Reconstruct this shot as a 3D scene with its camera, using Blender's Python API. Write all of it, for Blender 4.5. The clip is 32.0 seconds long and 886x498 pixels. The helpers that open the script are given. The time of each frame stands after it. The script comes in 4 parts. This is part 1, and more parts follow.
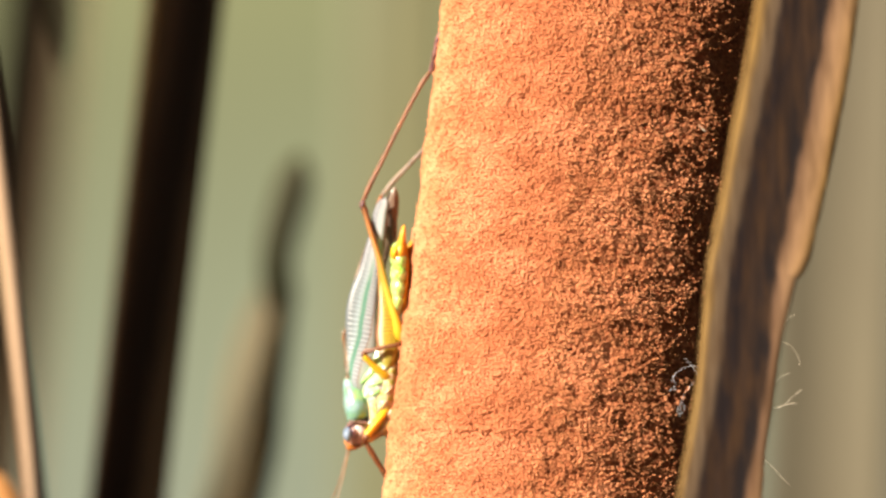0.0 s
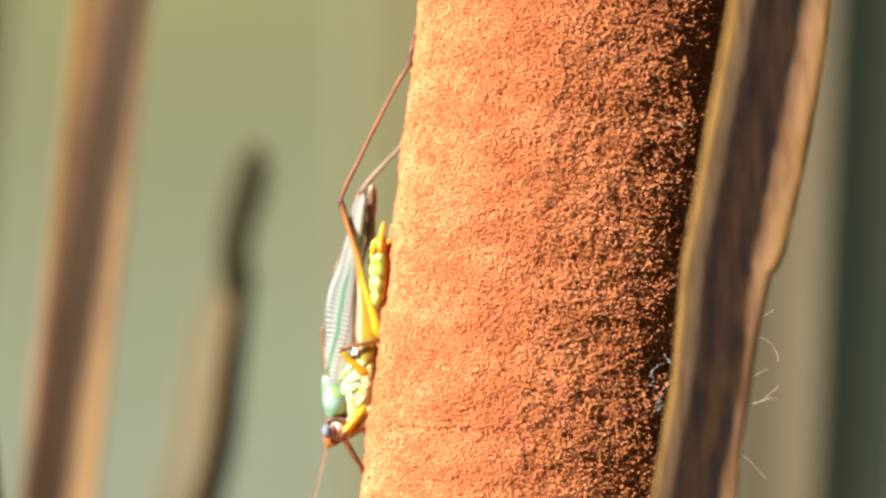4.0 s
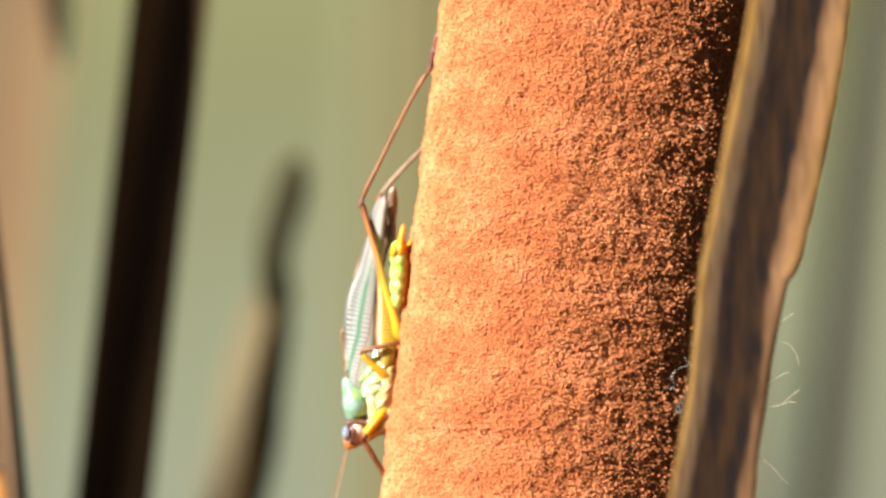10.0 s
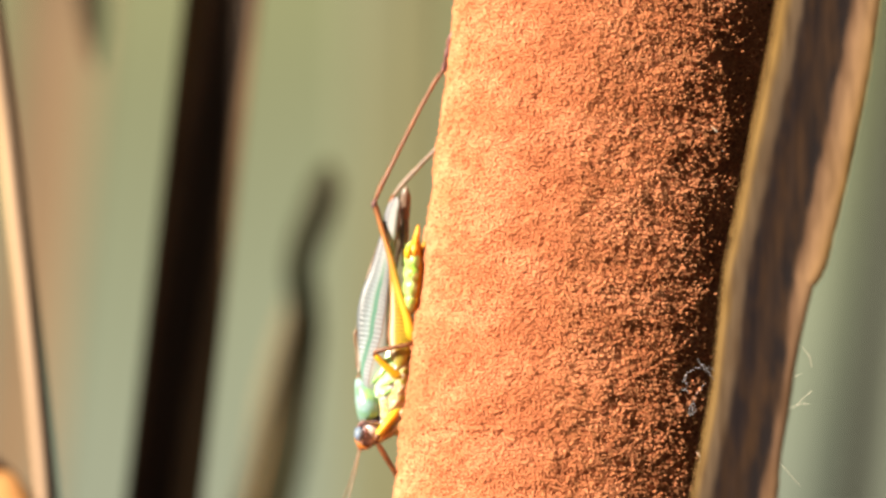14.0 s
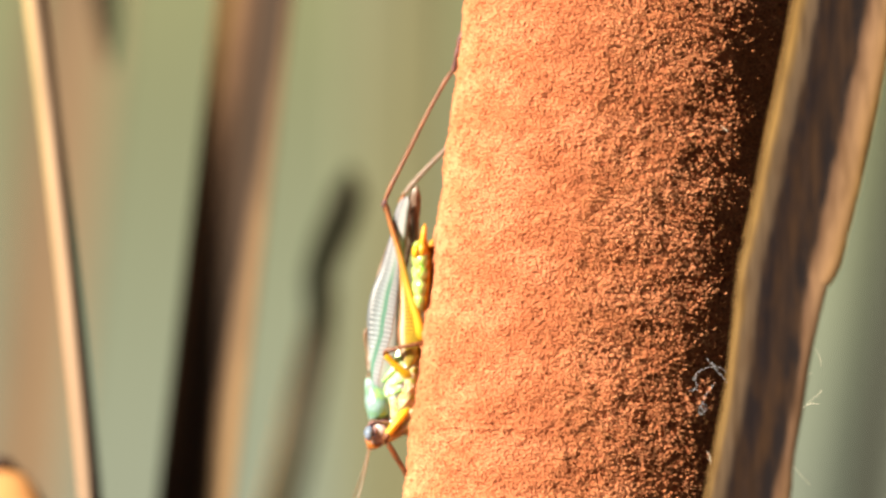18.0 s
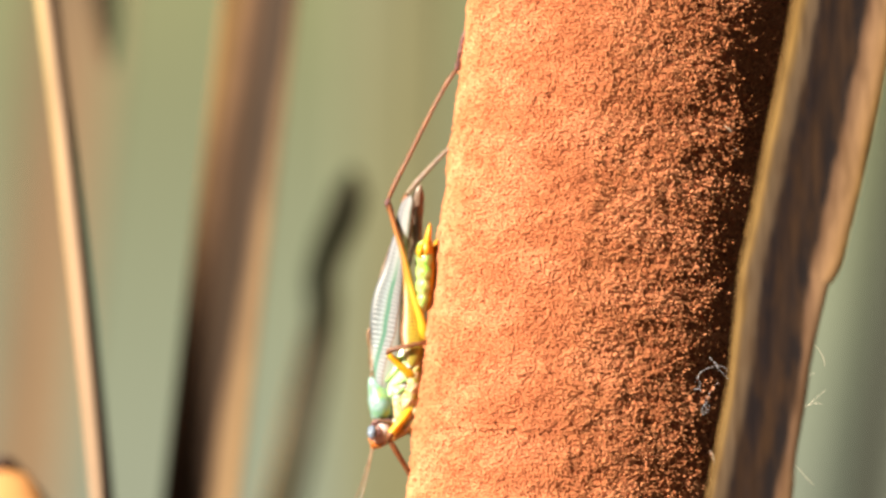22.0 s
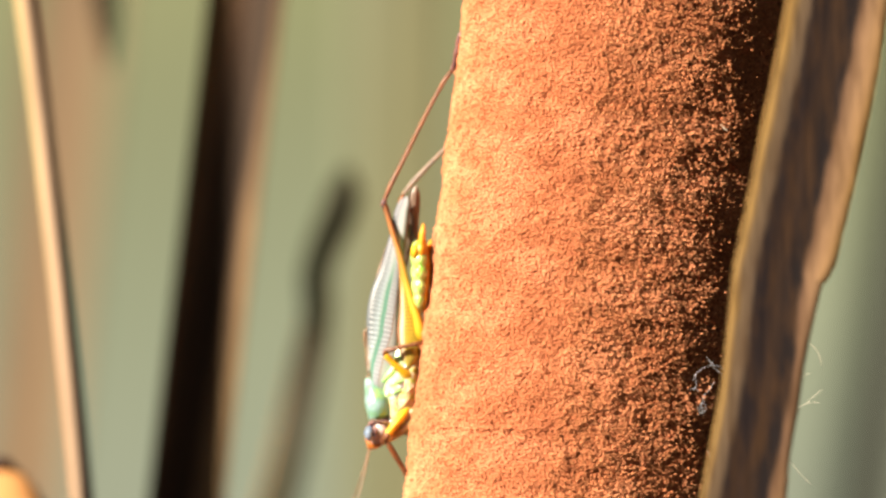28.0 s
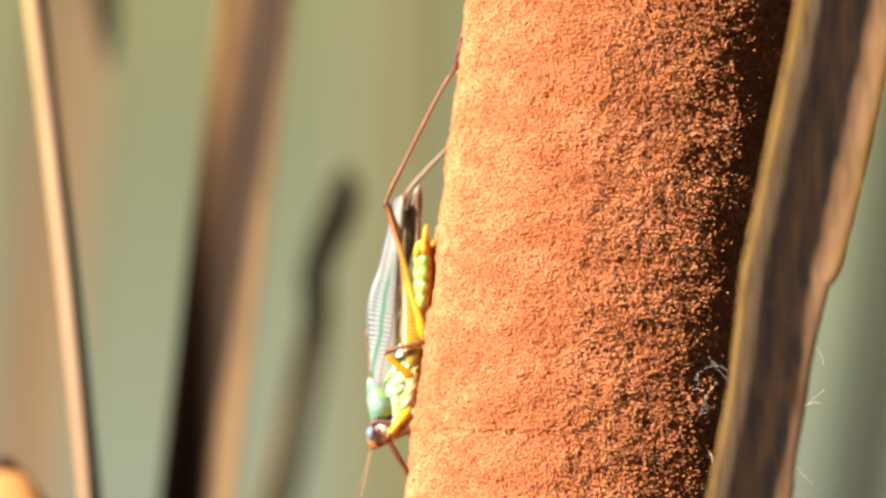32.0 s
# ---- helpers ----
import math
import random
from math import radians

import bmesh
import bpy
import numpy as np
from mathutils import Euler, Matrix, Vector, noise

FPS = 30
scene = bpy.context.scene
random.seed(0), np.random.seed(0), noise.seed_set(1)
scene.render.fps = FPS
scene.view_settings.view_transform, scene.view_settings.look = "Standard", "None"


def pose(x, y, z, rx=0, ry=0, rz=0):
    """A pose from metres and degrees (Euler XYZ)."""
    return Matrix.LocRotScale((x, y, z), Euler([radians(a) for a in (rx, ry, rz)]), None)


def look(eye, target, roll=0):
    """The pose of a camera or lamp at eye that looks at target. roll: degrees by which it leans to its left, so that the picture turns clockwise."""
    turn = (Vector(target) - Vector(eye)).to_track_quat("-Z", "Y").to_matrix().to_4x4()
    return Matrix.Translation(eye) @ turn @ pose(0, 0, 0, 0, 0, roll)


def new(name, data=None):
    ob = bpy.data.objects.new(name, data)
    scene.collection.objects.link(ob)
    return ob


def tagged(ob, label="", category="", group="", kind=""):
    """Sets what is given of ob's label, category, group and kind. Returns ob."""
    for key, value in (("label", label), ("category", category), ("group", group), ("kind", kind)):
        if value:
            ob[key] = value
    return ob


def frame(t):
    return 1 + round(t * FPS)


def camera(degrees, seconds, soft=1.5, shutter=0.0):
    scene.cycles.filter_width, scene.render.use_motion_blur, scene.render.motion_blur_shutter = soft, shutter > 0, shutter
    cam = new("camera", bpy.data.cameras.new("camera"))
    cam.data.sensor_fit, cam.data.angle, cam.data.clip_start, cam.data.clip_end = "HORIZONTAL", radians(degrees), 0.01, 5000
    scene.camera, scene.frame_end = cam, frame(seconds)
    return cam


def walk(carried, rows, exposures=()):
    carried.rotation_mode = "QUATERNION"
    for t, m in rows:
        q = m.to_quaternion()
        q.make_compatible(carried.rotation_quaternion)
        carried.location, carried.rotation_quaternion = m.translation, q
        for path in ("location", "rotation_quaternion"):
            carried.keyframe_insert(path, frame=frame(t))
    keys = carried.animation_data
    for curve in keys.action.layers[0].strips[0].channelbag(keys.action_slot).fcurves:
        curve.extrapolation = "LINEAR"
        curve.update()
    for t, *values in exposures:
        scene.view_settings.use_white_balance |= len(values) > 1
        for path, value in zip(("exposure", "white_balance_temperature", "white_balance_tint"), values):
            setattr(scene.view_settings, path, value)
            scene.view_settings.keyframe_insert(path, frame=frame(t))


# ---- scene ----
LENS, EYE = 3.130, (0, -1.4, 1.5)
cam = camera(LENS, 32.0, soft=2.7)
cam.data.dof.use_dof = True
cam.data.dof.focus_distance = 1.3890
cam.data.dof.aperture_fstop = 22.0
walk(cam, [(0, pose(*EYE, 90, 0, 0)), (32, pose(*EYE, 90, 0, 0))], exposures=[(0, 1.7), (32, 1.7)])

# ---- light: a low warm sun over the viewer's left shoulder, clear sky ----
SUN_UP, SUN_TURN = 31.0, 50.0
sky_world = bpy.data.worlds.new("sky_world")
sky_world.use_nodes = True
scene.world = sky_world
wn = sky_world.node_tree.nodes
sky = wn.new("ShaderNodeTexSky")
sky.sky_type, sky.sun_disc = "NISHITA", False
sky.sun_elevation, sky.sun_rotation = radians(SUN_UP), radians(180 + SUN_TURN)
sky_world.node_tree.links.new(sky.outputs[0], wn["Background"].inputs[0])
wn["Background"].inputs[1].default_value = 0.005
to_sun = Vector((-math.sin(radians(SUN_TURN)) * math.cos(radians(SUN_UP)),
                 -math.cos(radians(SUN_TURN)) * math.cos(radians(SUN_UP)), math.sin(radians(SUN_UP))))
lamp = bpy.data.lights.new("sun", "SUN")
lamp.energy, lamp.angle, lamp.color = 5.2, radians(0.55), (1.0, 0.86, 0.68)
new("sun", lamp).matrix_world = look(to_sun * 50, (0, 0, 0))


# ---- materials ----
def material(name, rough=0.6, spec=0.3):
    m = bpy.data.materials.new(name)
    m.use_nodes = True
    nt = m.node_tree
    b = nt.nodes["Principled BSDF"]
    b.inputs["Roughness"].default_value = rough
    b.inputs["Specular IOR Level"].default_value = spec
    return m, nt, b


def ramp(nt, fac, stops, mode="LINEAR"):
    r = nt.nodes.new("ShaderNodeValToRGB")
    r.color_ramp.interpolation = mode
    el = r.color_ramp.elements
    while len(el) < len(stops):
        el.new(0.5)
    for e, (p, c) in zip(el, stops):
        e.position, e.color = p, (*c, 1)
    nt.links.new(fac, r.inputs[0])
    return r.outputs[0]


def noise_tex(nt, scale, detail=4, stretch=(1, 1, 1), source="Object"):
    tc = nt.nodes.new("ShaderNodeTexCoord")
    mp = nt.nodes.new("ShaderNodeMapping")
    mp.inputs["Scale"].default_value = stretch
    tx = nt.nodes.new("ShaderNodeTexNoise")
    tx.inputs["Scale"].default_value, tx.inputs["Detail"].default_value = scale, detail
    nt.links.new(tc.outputs[source], mp.inputs[0])
    nt.links.new(mp.outputs[0], tx.inputs["Vector"])
    return tx.outputs["Fac"]


def mix(nt, a, b, fac, mode="MIX"):
    n = nt.nodes.new("ShaderNodeMix")
    n.data_type, n.blend_type = "RGBA", mode
    for slot, v in ((0, fac), (6, a), (7, b)):
        if isinstance(v, (int, float)):
            n.inputs[slot].default_value = v
        elif isinstance(v, tuple):
            n.inputs[slot].default_value = (*v, 1)
        else:
            nt.links.new(v, n.inputs[slot])
    return n.outputs[2]


def maths(nt, op, a, b=0.0):
    n = nt.nodes.new("ShaderNodeMath")
    n.operation = op
    for slot, v in ((0, a), (1, b)):
        if isinstance(v, (int, float)):
            n.inputs[slot].default_value = v
        else:
            nt.links.new(v, n.inputs[slot])
    return n.outputs[0]


def bump(nt, b, height, strength=0.3, distance=0.0002):
    n = nt.nodes.new("ShaderNodeBump")
    n.inputs["Strength"].default_value, n.inputs["Distance"].default_value = strength, distance
    nt.links.new(height, n.inputs["Height"])
    nt.links.new(n.outputs[0], b.inputs["Normal"])


def island(nt):
    return nt.nodes.new("ShaderNodeNewGeometry").outputs["Random Per Island"]


def across(nt, axis=0):
    uv = nt.nodes.new("ShaderNodeUVMap")
    sp = nt.nodes.new("ShaderNodeSeparateXYZ")
    nt.links.new(uv.outputs[0], sp.inputs[0])
    return sp.outputs[axis]


def mottled(name, dark, light, scale, rough=0.55, stretch=(1, 1, 1), relief=0.0, spec=0.3, fine=None):
    m, nt, b = material(name, rough, spec)
    f = noise_tex(nt, scale, 5, stretch)
    col = ramp(nt, f, [(0.32, dark), (0.68, light)])
    if fine:
        g = noise_tex(nt, fine, 2, stretch)
        col = mix(nt, col, ramp(nt, g, [(0.3, (0.55, 0.55, 0.55)), (0.7, (1, 1, 1))]), 0.6, "MULTIPLY")
    nt.links.new(col, b.inputs["Base Color"])
    if relief:
        bump(nt, b, f, relief)
    return m


def leaf_material(name, stops, wobble=0.12, streak=(900, 900, 14), dirt=(0.05, 0.03, 0.02), dirt_amount=0.5, rough=0.6, skew=0.0, blot=(260, 260, 70), spot=(500, 500, 60)):
    """A dry cattail leaf: colour bands across its width, broken up by long streaks and stains."""
    m, nt, b = material(name, rough, 0.1)
    u = across(nt)
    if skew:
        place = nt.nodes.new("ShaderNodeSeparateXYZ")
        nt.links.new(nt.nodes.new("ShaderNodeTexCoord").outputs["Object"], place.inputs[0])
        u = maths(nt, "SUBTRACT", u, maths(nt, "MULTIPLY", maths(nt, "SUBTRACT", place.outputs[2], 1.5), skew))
    long_streak = noise_tex(nt, 1.0, 3, streak)
    blotch = noise_tex(nt, 1.0, 4, blot)
    shift = maths(nt, "MULTIPLY", maths(nt, "SUBTRACT", blotch, 0.5), wobble * 2)
    shift2 = maths(nt, "MULTIPLY", maths(nt, "SUBTRACT", long_streak, 0.5), wobble)
    col = ramp(nt, maths(nt, "ADD", u, maths(nt, "ADD", shift, shift2)), stops)
    stain = ramp(nt, noise_tex(nt, 1.0, 6, spot), [(0.44, (0, 0, 0)), (0.66, (1, 1, 1))])
    col = mix(nt, col, dirt, maths(nt, "MULTIPLY", stain, dirt_amount))
    grain = ramp(nt, long_streak, [(0.3, (0.7, 0.7, 0.7)), (0.7, (1, 1, 1))])
    col = mix(nt, col, grain, 0.8, "MULTIPLY")
    nt.links.new(col, b.inputs["Base Color"])
    bump(nt, b, long_streak, 0.35, 0.0003)
    return m


m, nt, b = material("seed_fluff", 0.8, 0.1)
patch = noise_tex(nt, 165, 4, (1, 1, 2.4))
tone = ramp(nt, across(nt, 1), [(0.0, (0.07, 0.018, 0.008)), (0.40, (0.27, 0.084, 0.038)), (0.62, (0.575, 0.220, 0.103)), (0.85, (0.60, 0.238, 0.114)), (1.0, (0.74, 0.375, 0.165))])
b.inputs["Diffuse Roughness"].default_value = 1.0
tone = mix(nt, tone, ramp(nt, island(nt), [(0.0, (0.62, 0.54, 0.51)), (0.3, (0.93, 0.91, 0.89)), (1.0, (1.09, 1.09, 1.09))]), 1.0, "MULTIPLY")
tone = mix(nt, tone, ramp(nt, patch, [(0.30, (0.92, 0.89, 0.86)), (0.47, (1.0, 1.02, 1.0)), (0.62, (1.16, 1.30, 1.40))]), 1.0, "MULTIPLY")
nt.links.new(tone, b.inputs["Base Color"])
FLUFF = m
CORE = mottled("spike_core", (0.27, 0.084, 0.041), (0.44, 0.150, 0.076), 2500, 0.9, spec=0.05)
STEM = mottled("green_stem", (0.10, 0.12, 0.03), (0.22, 0.20, 0.07), 60, 0.5, (1, 1, 0.1))
SILK = mottled("white_silk", (0.55, 0.58, 0.66), (0.8, 0.8, 0.84), 300, 0.35)
HAIR = mottled("pale_hair", (0.6, 0.5, 0.38), (0.85, 0.78, 0.66), 300, 0.4)

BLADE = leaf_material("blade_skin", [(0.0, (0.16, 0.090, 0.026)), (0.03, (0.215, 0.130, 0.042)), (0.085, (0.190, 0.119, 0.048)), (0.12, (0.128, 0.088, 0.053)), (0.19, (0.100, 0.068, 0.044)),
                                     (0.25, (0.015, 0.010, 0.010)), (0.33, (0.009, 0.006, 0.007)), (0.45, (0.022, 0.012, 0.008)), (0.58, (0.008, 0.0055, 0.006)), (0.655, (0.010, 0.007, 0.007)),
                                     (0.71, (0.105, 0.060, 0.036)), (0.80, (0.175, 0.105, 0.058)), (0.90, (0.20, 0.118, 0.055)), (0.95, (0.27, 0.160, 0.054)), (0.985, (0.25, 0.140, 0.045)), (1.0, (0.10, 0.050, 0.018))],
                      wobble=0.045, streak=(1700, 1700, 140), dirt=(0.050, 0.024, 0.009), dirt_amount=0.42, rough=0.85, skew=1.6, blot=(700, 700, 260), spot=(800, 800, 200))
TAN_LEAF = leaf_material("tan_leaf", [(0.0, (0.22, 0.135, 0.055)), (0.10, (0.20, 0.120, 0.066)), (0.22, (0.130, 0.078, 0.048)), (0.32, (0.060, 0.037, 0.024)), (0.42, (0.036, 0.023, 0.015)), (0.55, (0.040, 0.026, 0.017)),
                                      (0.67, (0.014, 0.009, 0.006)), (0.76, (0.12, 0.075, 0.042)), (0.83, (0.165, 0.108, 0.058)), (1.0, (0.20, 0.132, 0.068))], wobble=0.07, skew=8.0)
PALE_LEAF = leaf_material("pale_leaf", [(0.0, (0.172, 0.128, 0.080)), (0.5, (0.188, 0.130, 0.082)), (1.0, (0.166, 0.120, 0.070))], dirt_amount=0.25)
OLIVE_LEAF = leaf_material("olive_leaf", [(0.0, (0.128, 0.140, 0.092)), (0.5, (0.142, 0.145, 0.084)), (1.0, (0.146, 0.142, 0.078))], dirt_amount=0.1)
DARK_LEAF = leaf_material("dark_leaf", [(0.0, (0.022, 0.02, 0.01)), (0.5, (0.014, 0.013, 0.006)), (1.0, (0.022, 0.02, 0.009))], dirt_amount=0.2)
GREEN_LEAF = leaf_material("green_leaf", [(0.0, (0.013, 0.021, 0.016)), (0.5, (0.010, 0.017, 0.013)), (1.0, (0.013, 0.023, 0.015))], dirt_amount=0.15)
SHADE_LEAF = leaf_material("shade_leaf", [(0.0, (0.100, 0.112, 0.100)), (0.5, (0.092, 0.104, 0.092)), (1.0, (0.100, 0.110, 0.088))], dirt_amount=0.2)
TAUPE_LEAF = leaf_material("taupe_leaf", [(0.0, (0.098, 0.090, 0.065)), (0.5, (0.120, 0.107, 0.075)), (1.0, (0.110, 0.100, 0.069))], dirt_amount=0.15)
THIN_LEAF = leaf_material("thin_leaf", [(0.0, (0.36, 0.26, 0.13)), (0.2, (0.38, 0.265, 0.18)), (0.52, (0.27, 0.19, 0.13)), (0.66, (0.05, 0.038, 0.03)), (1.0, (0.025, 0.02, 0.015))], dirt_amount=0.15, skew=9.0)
RIM_ORANGE = mottled("orange_rim", (0.16, 0.096, 0.038), (0.22, 0.136, 0.056), 120, 0.6, (1, 1, 0.25), spec=0.1)
BUD = mottled("bud_skin", (0.40, 0.18, 0.06), (0.50, 0.25, 0.09), 300, 0.7)
BUD_TIP = mottled("bud_tip", (0.03, 0.015, 0.012), (0.06, 0.03, 0.02), 300, 0.6)
m, nt, b = material("marsh_ground", 0.85, 0.2)
mud = ramp(nt, noise_tex(nt, 1.3, 9), [(0.36, (0.012, 0.010, 0.007)), (0.5, (0.030, 0.023, 0.014)), (0.66, (0.058, 0.044, 0.024))])
grit = noise_tex(nt, 90, 8)
nt.links.new(mix(nt, mud, ramp(nt, grit, [(0.38, (0.45, 0.45, 0.42)), (0.52, (1, 1, 1)), (0.64, (1.5, 1.4, 1.15))]), 0.8, "MULTIPLY"), b.inputs["Base Color"])
bump(nt, b, grit, 0.5, 0.01)
GROUND = m

m, nt, b = material("reed_skin", 0.6, 0.2)
col = ramp(nt, island(nt), [(0.0, (0.09, 0.12, 0.035)), (0.35, (0.16, 0.19, 0.06)), (0.7, (0.22, 0.21, 0.08)), (1.0, (0.30, 0.24, 0.11))])
nt.links.new(mix(nt, col, ramp(nt, noise_tex(nt, 5, 3, (3, 3, 0.6)), [(0.3, (0.6, 0.65, 0.6)), (0.7, (1, 1, 1))]), 0.8, "MULTIPLY"), b.inputs["Base Color"])
REED = m
m, nt, b = material("wood_foliage", 0.7, 0.15)
col = ramp(nt, island(nt), [(0.0, (0.05, 0.075, 0.03)), (0.5, (0.10, 0.13, 0.055)), (1.0, (0.17, 0.18, 0.08))])
nt.links.new(col, b.inputs["Base Color"])
FOLIAGE = m
m, nt, b = material("bank_growth", 0.85, 0.1)
tc = nt.nodes.new("ShaderNodeTexCoord")
sp = nt.nodes.new("ShaderNodeSeparateXYZ")
nt.links.new(tc.outputs["Object"], sp.inputs[0])
col = ramp(nt, maths(nt, "MULTIPLY", sp.outputs[2], 0.2), [(0.12, (0.096, 0.117, 0.104)), (0.3, (0.104, 0.124, 0.091)), (0.5, (0.118, 0.131, 0.071))])
nt.links.new(mix(nt, col, ramp(nt, noise_tex(nt, 1.2, 5), [(0.3, (0.75, 0.78, 0.75)), (0.7, (1.15, 1.12, 1.1))]), 1.0, "MULTIPLY"), b.inputs["Base Color"])
BANK = m


# ---- mesh builders ----
def mesh_of(name, verts, faces, mat, uvs=None, smooth=True):
    me = bpy.data.meshes.new(name)
    me.from_pydata(verts, [], faces)
    if uvs is not None:
        layer = me.uv_layers.new(name="UVMap")
        idx = np.empty(len(me.loops), dtype=np.int32)
        me.loops.foreach_get("vertex_index", idx)
        layer.data.foreach_set("uv", np.asarray(uvs, dtype=np.float32)[idx].ravel())
    if smooth:
        me.polygons.foreach_set("use_smooth", [True] * len(me.polygons))
    me.materials.append(mat)
    me.update()
    return me


def part(name, me, parent=None, label=""):
    ob = new(name, me)
    ob.parent = parent
    return tagged(ob, label)


def thing(name, at, label, category, group="", kind=""):
    ob = new(name)
    ob.location = at
    return tagged(ob, label, category, group, kind)


def spline(pts, n):
    """n places along a smooth curve through rows of numbers."""
    p = np.array(pts, float)
    gap = np.maximum(np.linalg.norm(np.diff(p[:, :3], axis=0), axis=1), 1e-9)
    slope = np.diff(p, axis=0) / gap[:, None]
    tan = np.vstack([slope[:1], (slope[:-1] * gap[1:, None] + slope[1:] * gap[:-1, None]) / (gap[1:] + gap[:-1])[:, None], slope[-1:]])
    out = []
    for s in np.linspace(0, len(p) - 1 - 1e-9, n):
        i, f = int(s), s - int(s)
        h = gap[i]
        out.append((2 * f ** 3 - 3 * f * f + 1) * p[i] + (f ** 3 - 2 * f * f + f) * h * tan[i] + (3 * f * f - 2 * f ** 3) * p[i + 1] + (f ** 3 - f * f) * h * tan[i + 1])
    return np.array(out)


def sweep(name, rows, mat, sides=12, n=24, scale=0.001, square=1.0):
    """A body along a curve. Rows: x, depth, z, half width in the upright plane, half width in depth. Round ends where they taper."""
    r = spline(rows, n) * scale
    c, w, d = r[:, :3], np.maximum(r[:, 3], 0.00001), np.maximum(r[:, 4], 0.00001)
    tan = np.gradient(c, axis=0)
    tan /= np.linalg.norm(tan, axis=1)[:, None]
    verts, uvs, faces = [], [], []
    for i in range(n):
        side = np.cross(tan[i], (0, 1, 0))
        side /= max(np.linalg.norm(side), 1e-9)
        deep = np.cross(side, tan[i])
        for k in range(sides):
            a = 2 * math.pi * k / sides
            ca, sa = math.cos(a), math.sin(a)
            ca, sa = math.copysign(abs(ca) ** square, ca), math.copysign(abs(sa) ** square, sa)
            verts.append(tuple(c[i] + side * w[i] * ca + deep * d[i] * sa))
            uvs.append((0.5 - 0.5 * ca, i / (n - 1)))
    for i in range(n - 1):
        for k in range(sides):
            l = (k + 1) % sides
            faces.append((i * sides + k, i * sides + l, (i + 1) * sides + l, (i + 1) * sides + k))
    faces.append(tuple(range(sides - 1, -1, -1)))
    faces.append(tuple((n - 1) * sides + k for k in range(sides)))
    return mesh_of(name, verts, faces, mat, uvs)


def leaf_mesh(name, rows, mat, n=60, m=10, thick=0.0004, cup=0.12, ragged=0.0, seed=0, turn=0.0, full=0.0):
    """A long leaf. Rows: x, depth, z, width in metres; cup bends the section, turn twists it about its length in degrees.
    full: the whole width that the colour bands are laid out for, where part of the leaf has torn away."""
    rng = np.random.RandomState(seed)
    r = spline(rows, n)
    c, w = r[:, :3], r[:, 3]
    tan = np.gradient(c, axis=0)
    tan /= np.linalg.norm(tan, axis=1)[:, None]
    verts, uvs, faces = [], [], []
    nick = np.convolve(rng.randn(2 * n), np.ones(3) / 3, "same")
    for side_sign in (0, 1):
        for i in range(n):
            side = np.cross((0, 1, 0), tan[i])
            side /= np.linalg.norm(side)
            front = np.cross(side, tan[i])
            a = radians(turn)
            s2 = side * math.cos(a) + front * math.sin(a)
            f2 = front * math.cos(a) - side * math.sin(a)
            for k in range(m + 1):
                u = k / m
                e = u - 0.5
                wide = w[i] * (1 + ragged * nick[i if e < 0 else i + n] * abs(2 * e) ** 3)
                depth = cup * w[i] * (4 * e * e - 0.5) + (0.5 if side_sign else -0.5) * thick * (1 - 0.8 * abs(2 * e) ** 3)
                verts.append(tuple(c[i] + s2 * e * wide + f2 * depth))
                uvs.append((u * w[i] / full if full else u, i / (n - 1)))
    q = n * (m + 1)
    at = lambda s, i, k: s * q + i * (m + 1) + k
    for i in range(n - 1):
        for k in range(m):
            faces.append((at(0, i, k), at(0, i, k + 1), at(0, i + 1, k + 1), at(0, i + 1, k)))
            faces.append((at(1, i, k), at(1, i + 1, k), at(1, i + 1, k + 1), at(1, i, k + 1)))
        faces.append((at(0, i, 0), at(0, i + 1, 0), at(1, i + 1, 0), at(1, i, 0)))
        faces.append((at(0, i, m), at(1, i, m), at(1, i + 1, m), at(0, i + 1, m)))
    for k in range(m):
        faces.append((at(0, 0, k), at(1, 0, k), at(1, 0, k + 1), at(0, 0, k + 1)))
        faces.append((at(0, n - 1, k), at(0, n - 1, k + 1), at(1, n - 1, k + 1), at(1, n - 1, k)))
    return mesh_of(name, verts, faces, mat, uvs)


# ---- ground, far wood and reed bed ----
def ground():
    v = [(-3000, -3000, 0), (3000, -3000, 0), (3000, 3000, 0), (-3000, 3000, 0)]
    tagged(new("ground", mesh_of("ground", v, [(0, 1, 2, 3)], GROUND)), "brown muddy marsh ground with dead plant litter", "ground", kind="structure")


def blades_cloud(name, count, xs, ys, tall, width, mat, label, category, seed):
    rng = np.random.RandomState(seed)
    x, y = rng.uniform(*xs, count), rng.uniform(*ys, count)
    h, wd = rng.uniform(*tall, count), rng.uniform(*width, count)
    lean = rng.normal(0, 0.10, (count, 2)) * h[:, None]
    a = rng.uniform(0, math.pi, count)
    sx, sy = np.cos(a) * wd / 2, np.sin(a) * wd / 2
    verts = np.empty((count, 8, 3))
    for j, f in enumerate((0, 0.4, 0.75, 1.0)):
        k = (1, 0.95, 0.7, 0.12)[j]
        cx, cy, cz = x + lean[:, 0] * f * f, y + lean[:, 1] * f * f, h * f
        verts[:, 2 * j] = np.stack([cx - sx * k, cy - sy * k, cz], 1)
        verts[:, 2 * j + 1] = np.stack([cx + sx * k, cy + sy * k, cz], 1)
    base = np.arange(count)[:, None, None] * 8
    quad = np.array([[0, 1, 3, 2], [2, 3, 5, 4], [4, 5, 7, 6]])[None]
    faces = (base + quad).reshape(-1, 4)
    me = mesh_of(name, verts.reshape(-1, 3).tolist(), faces.tolist(), mat, smooth=False)
    tagged(new(name, me), label, category, kind="stuff")


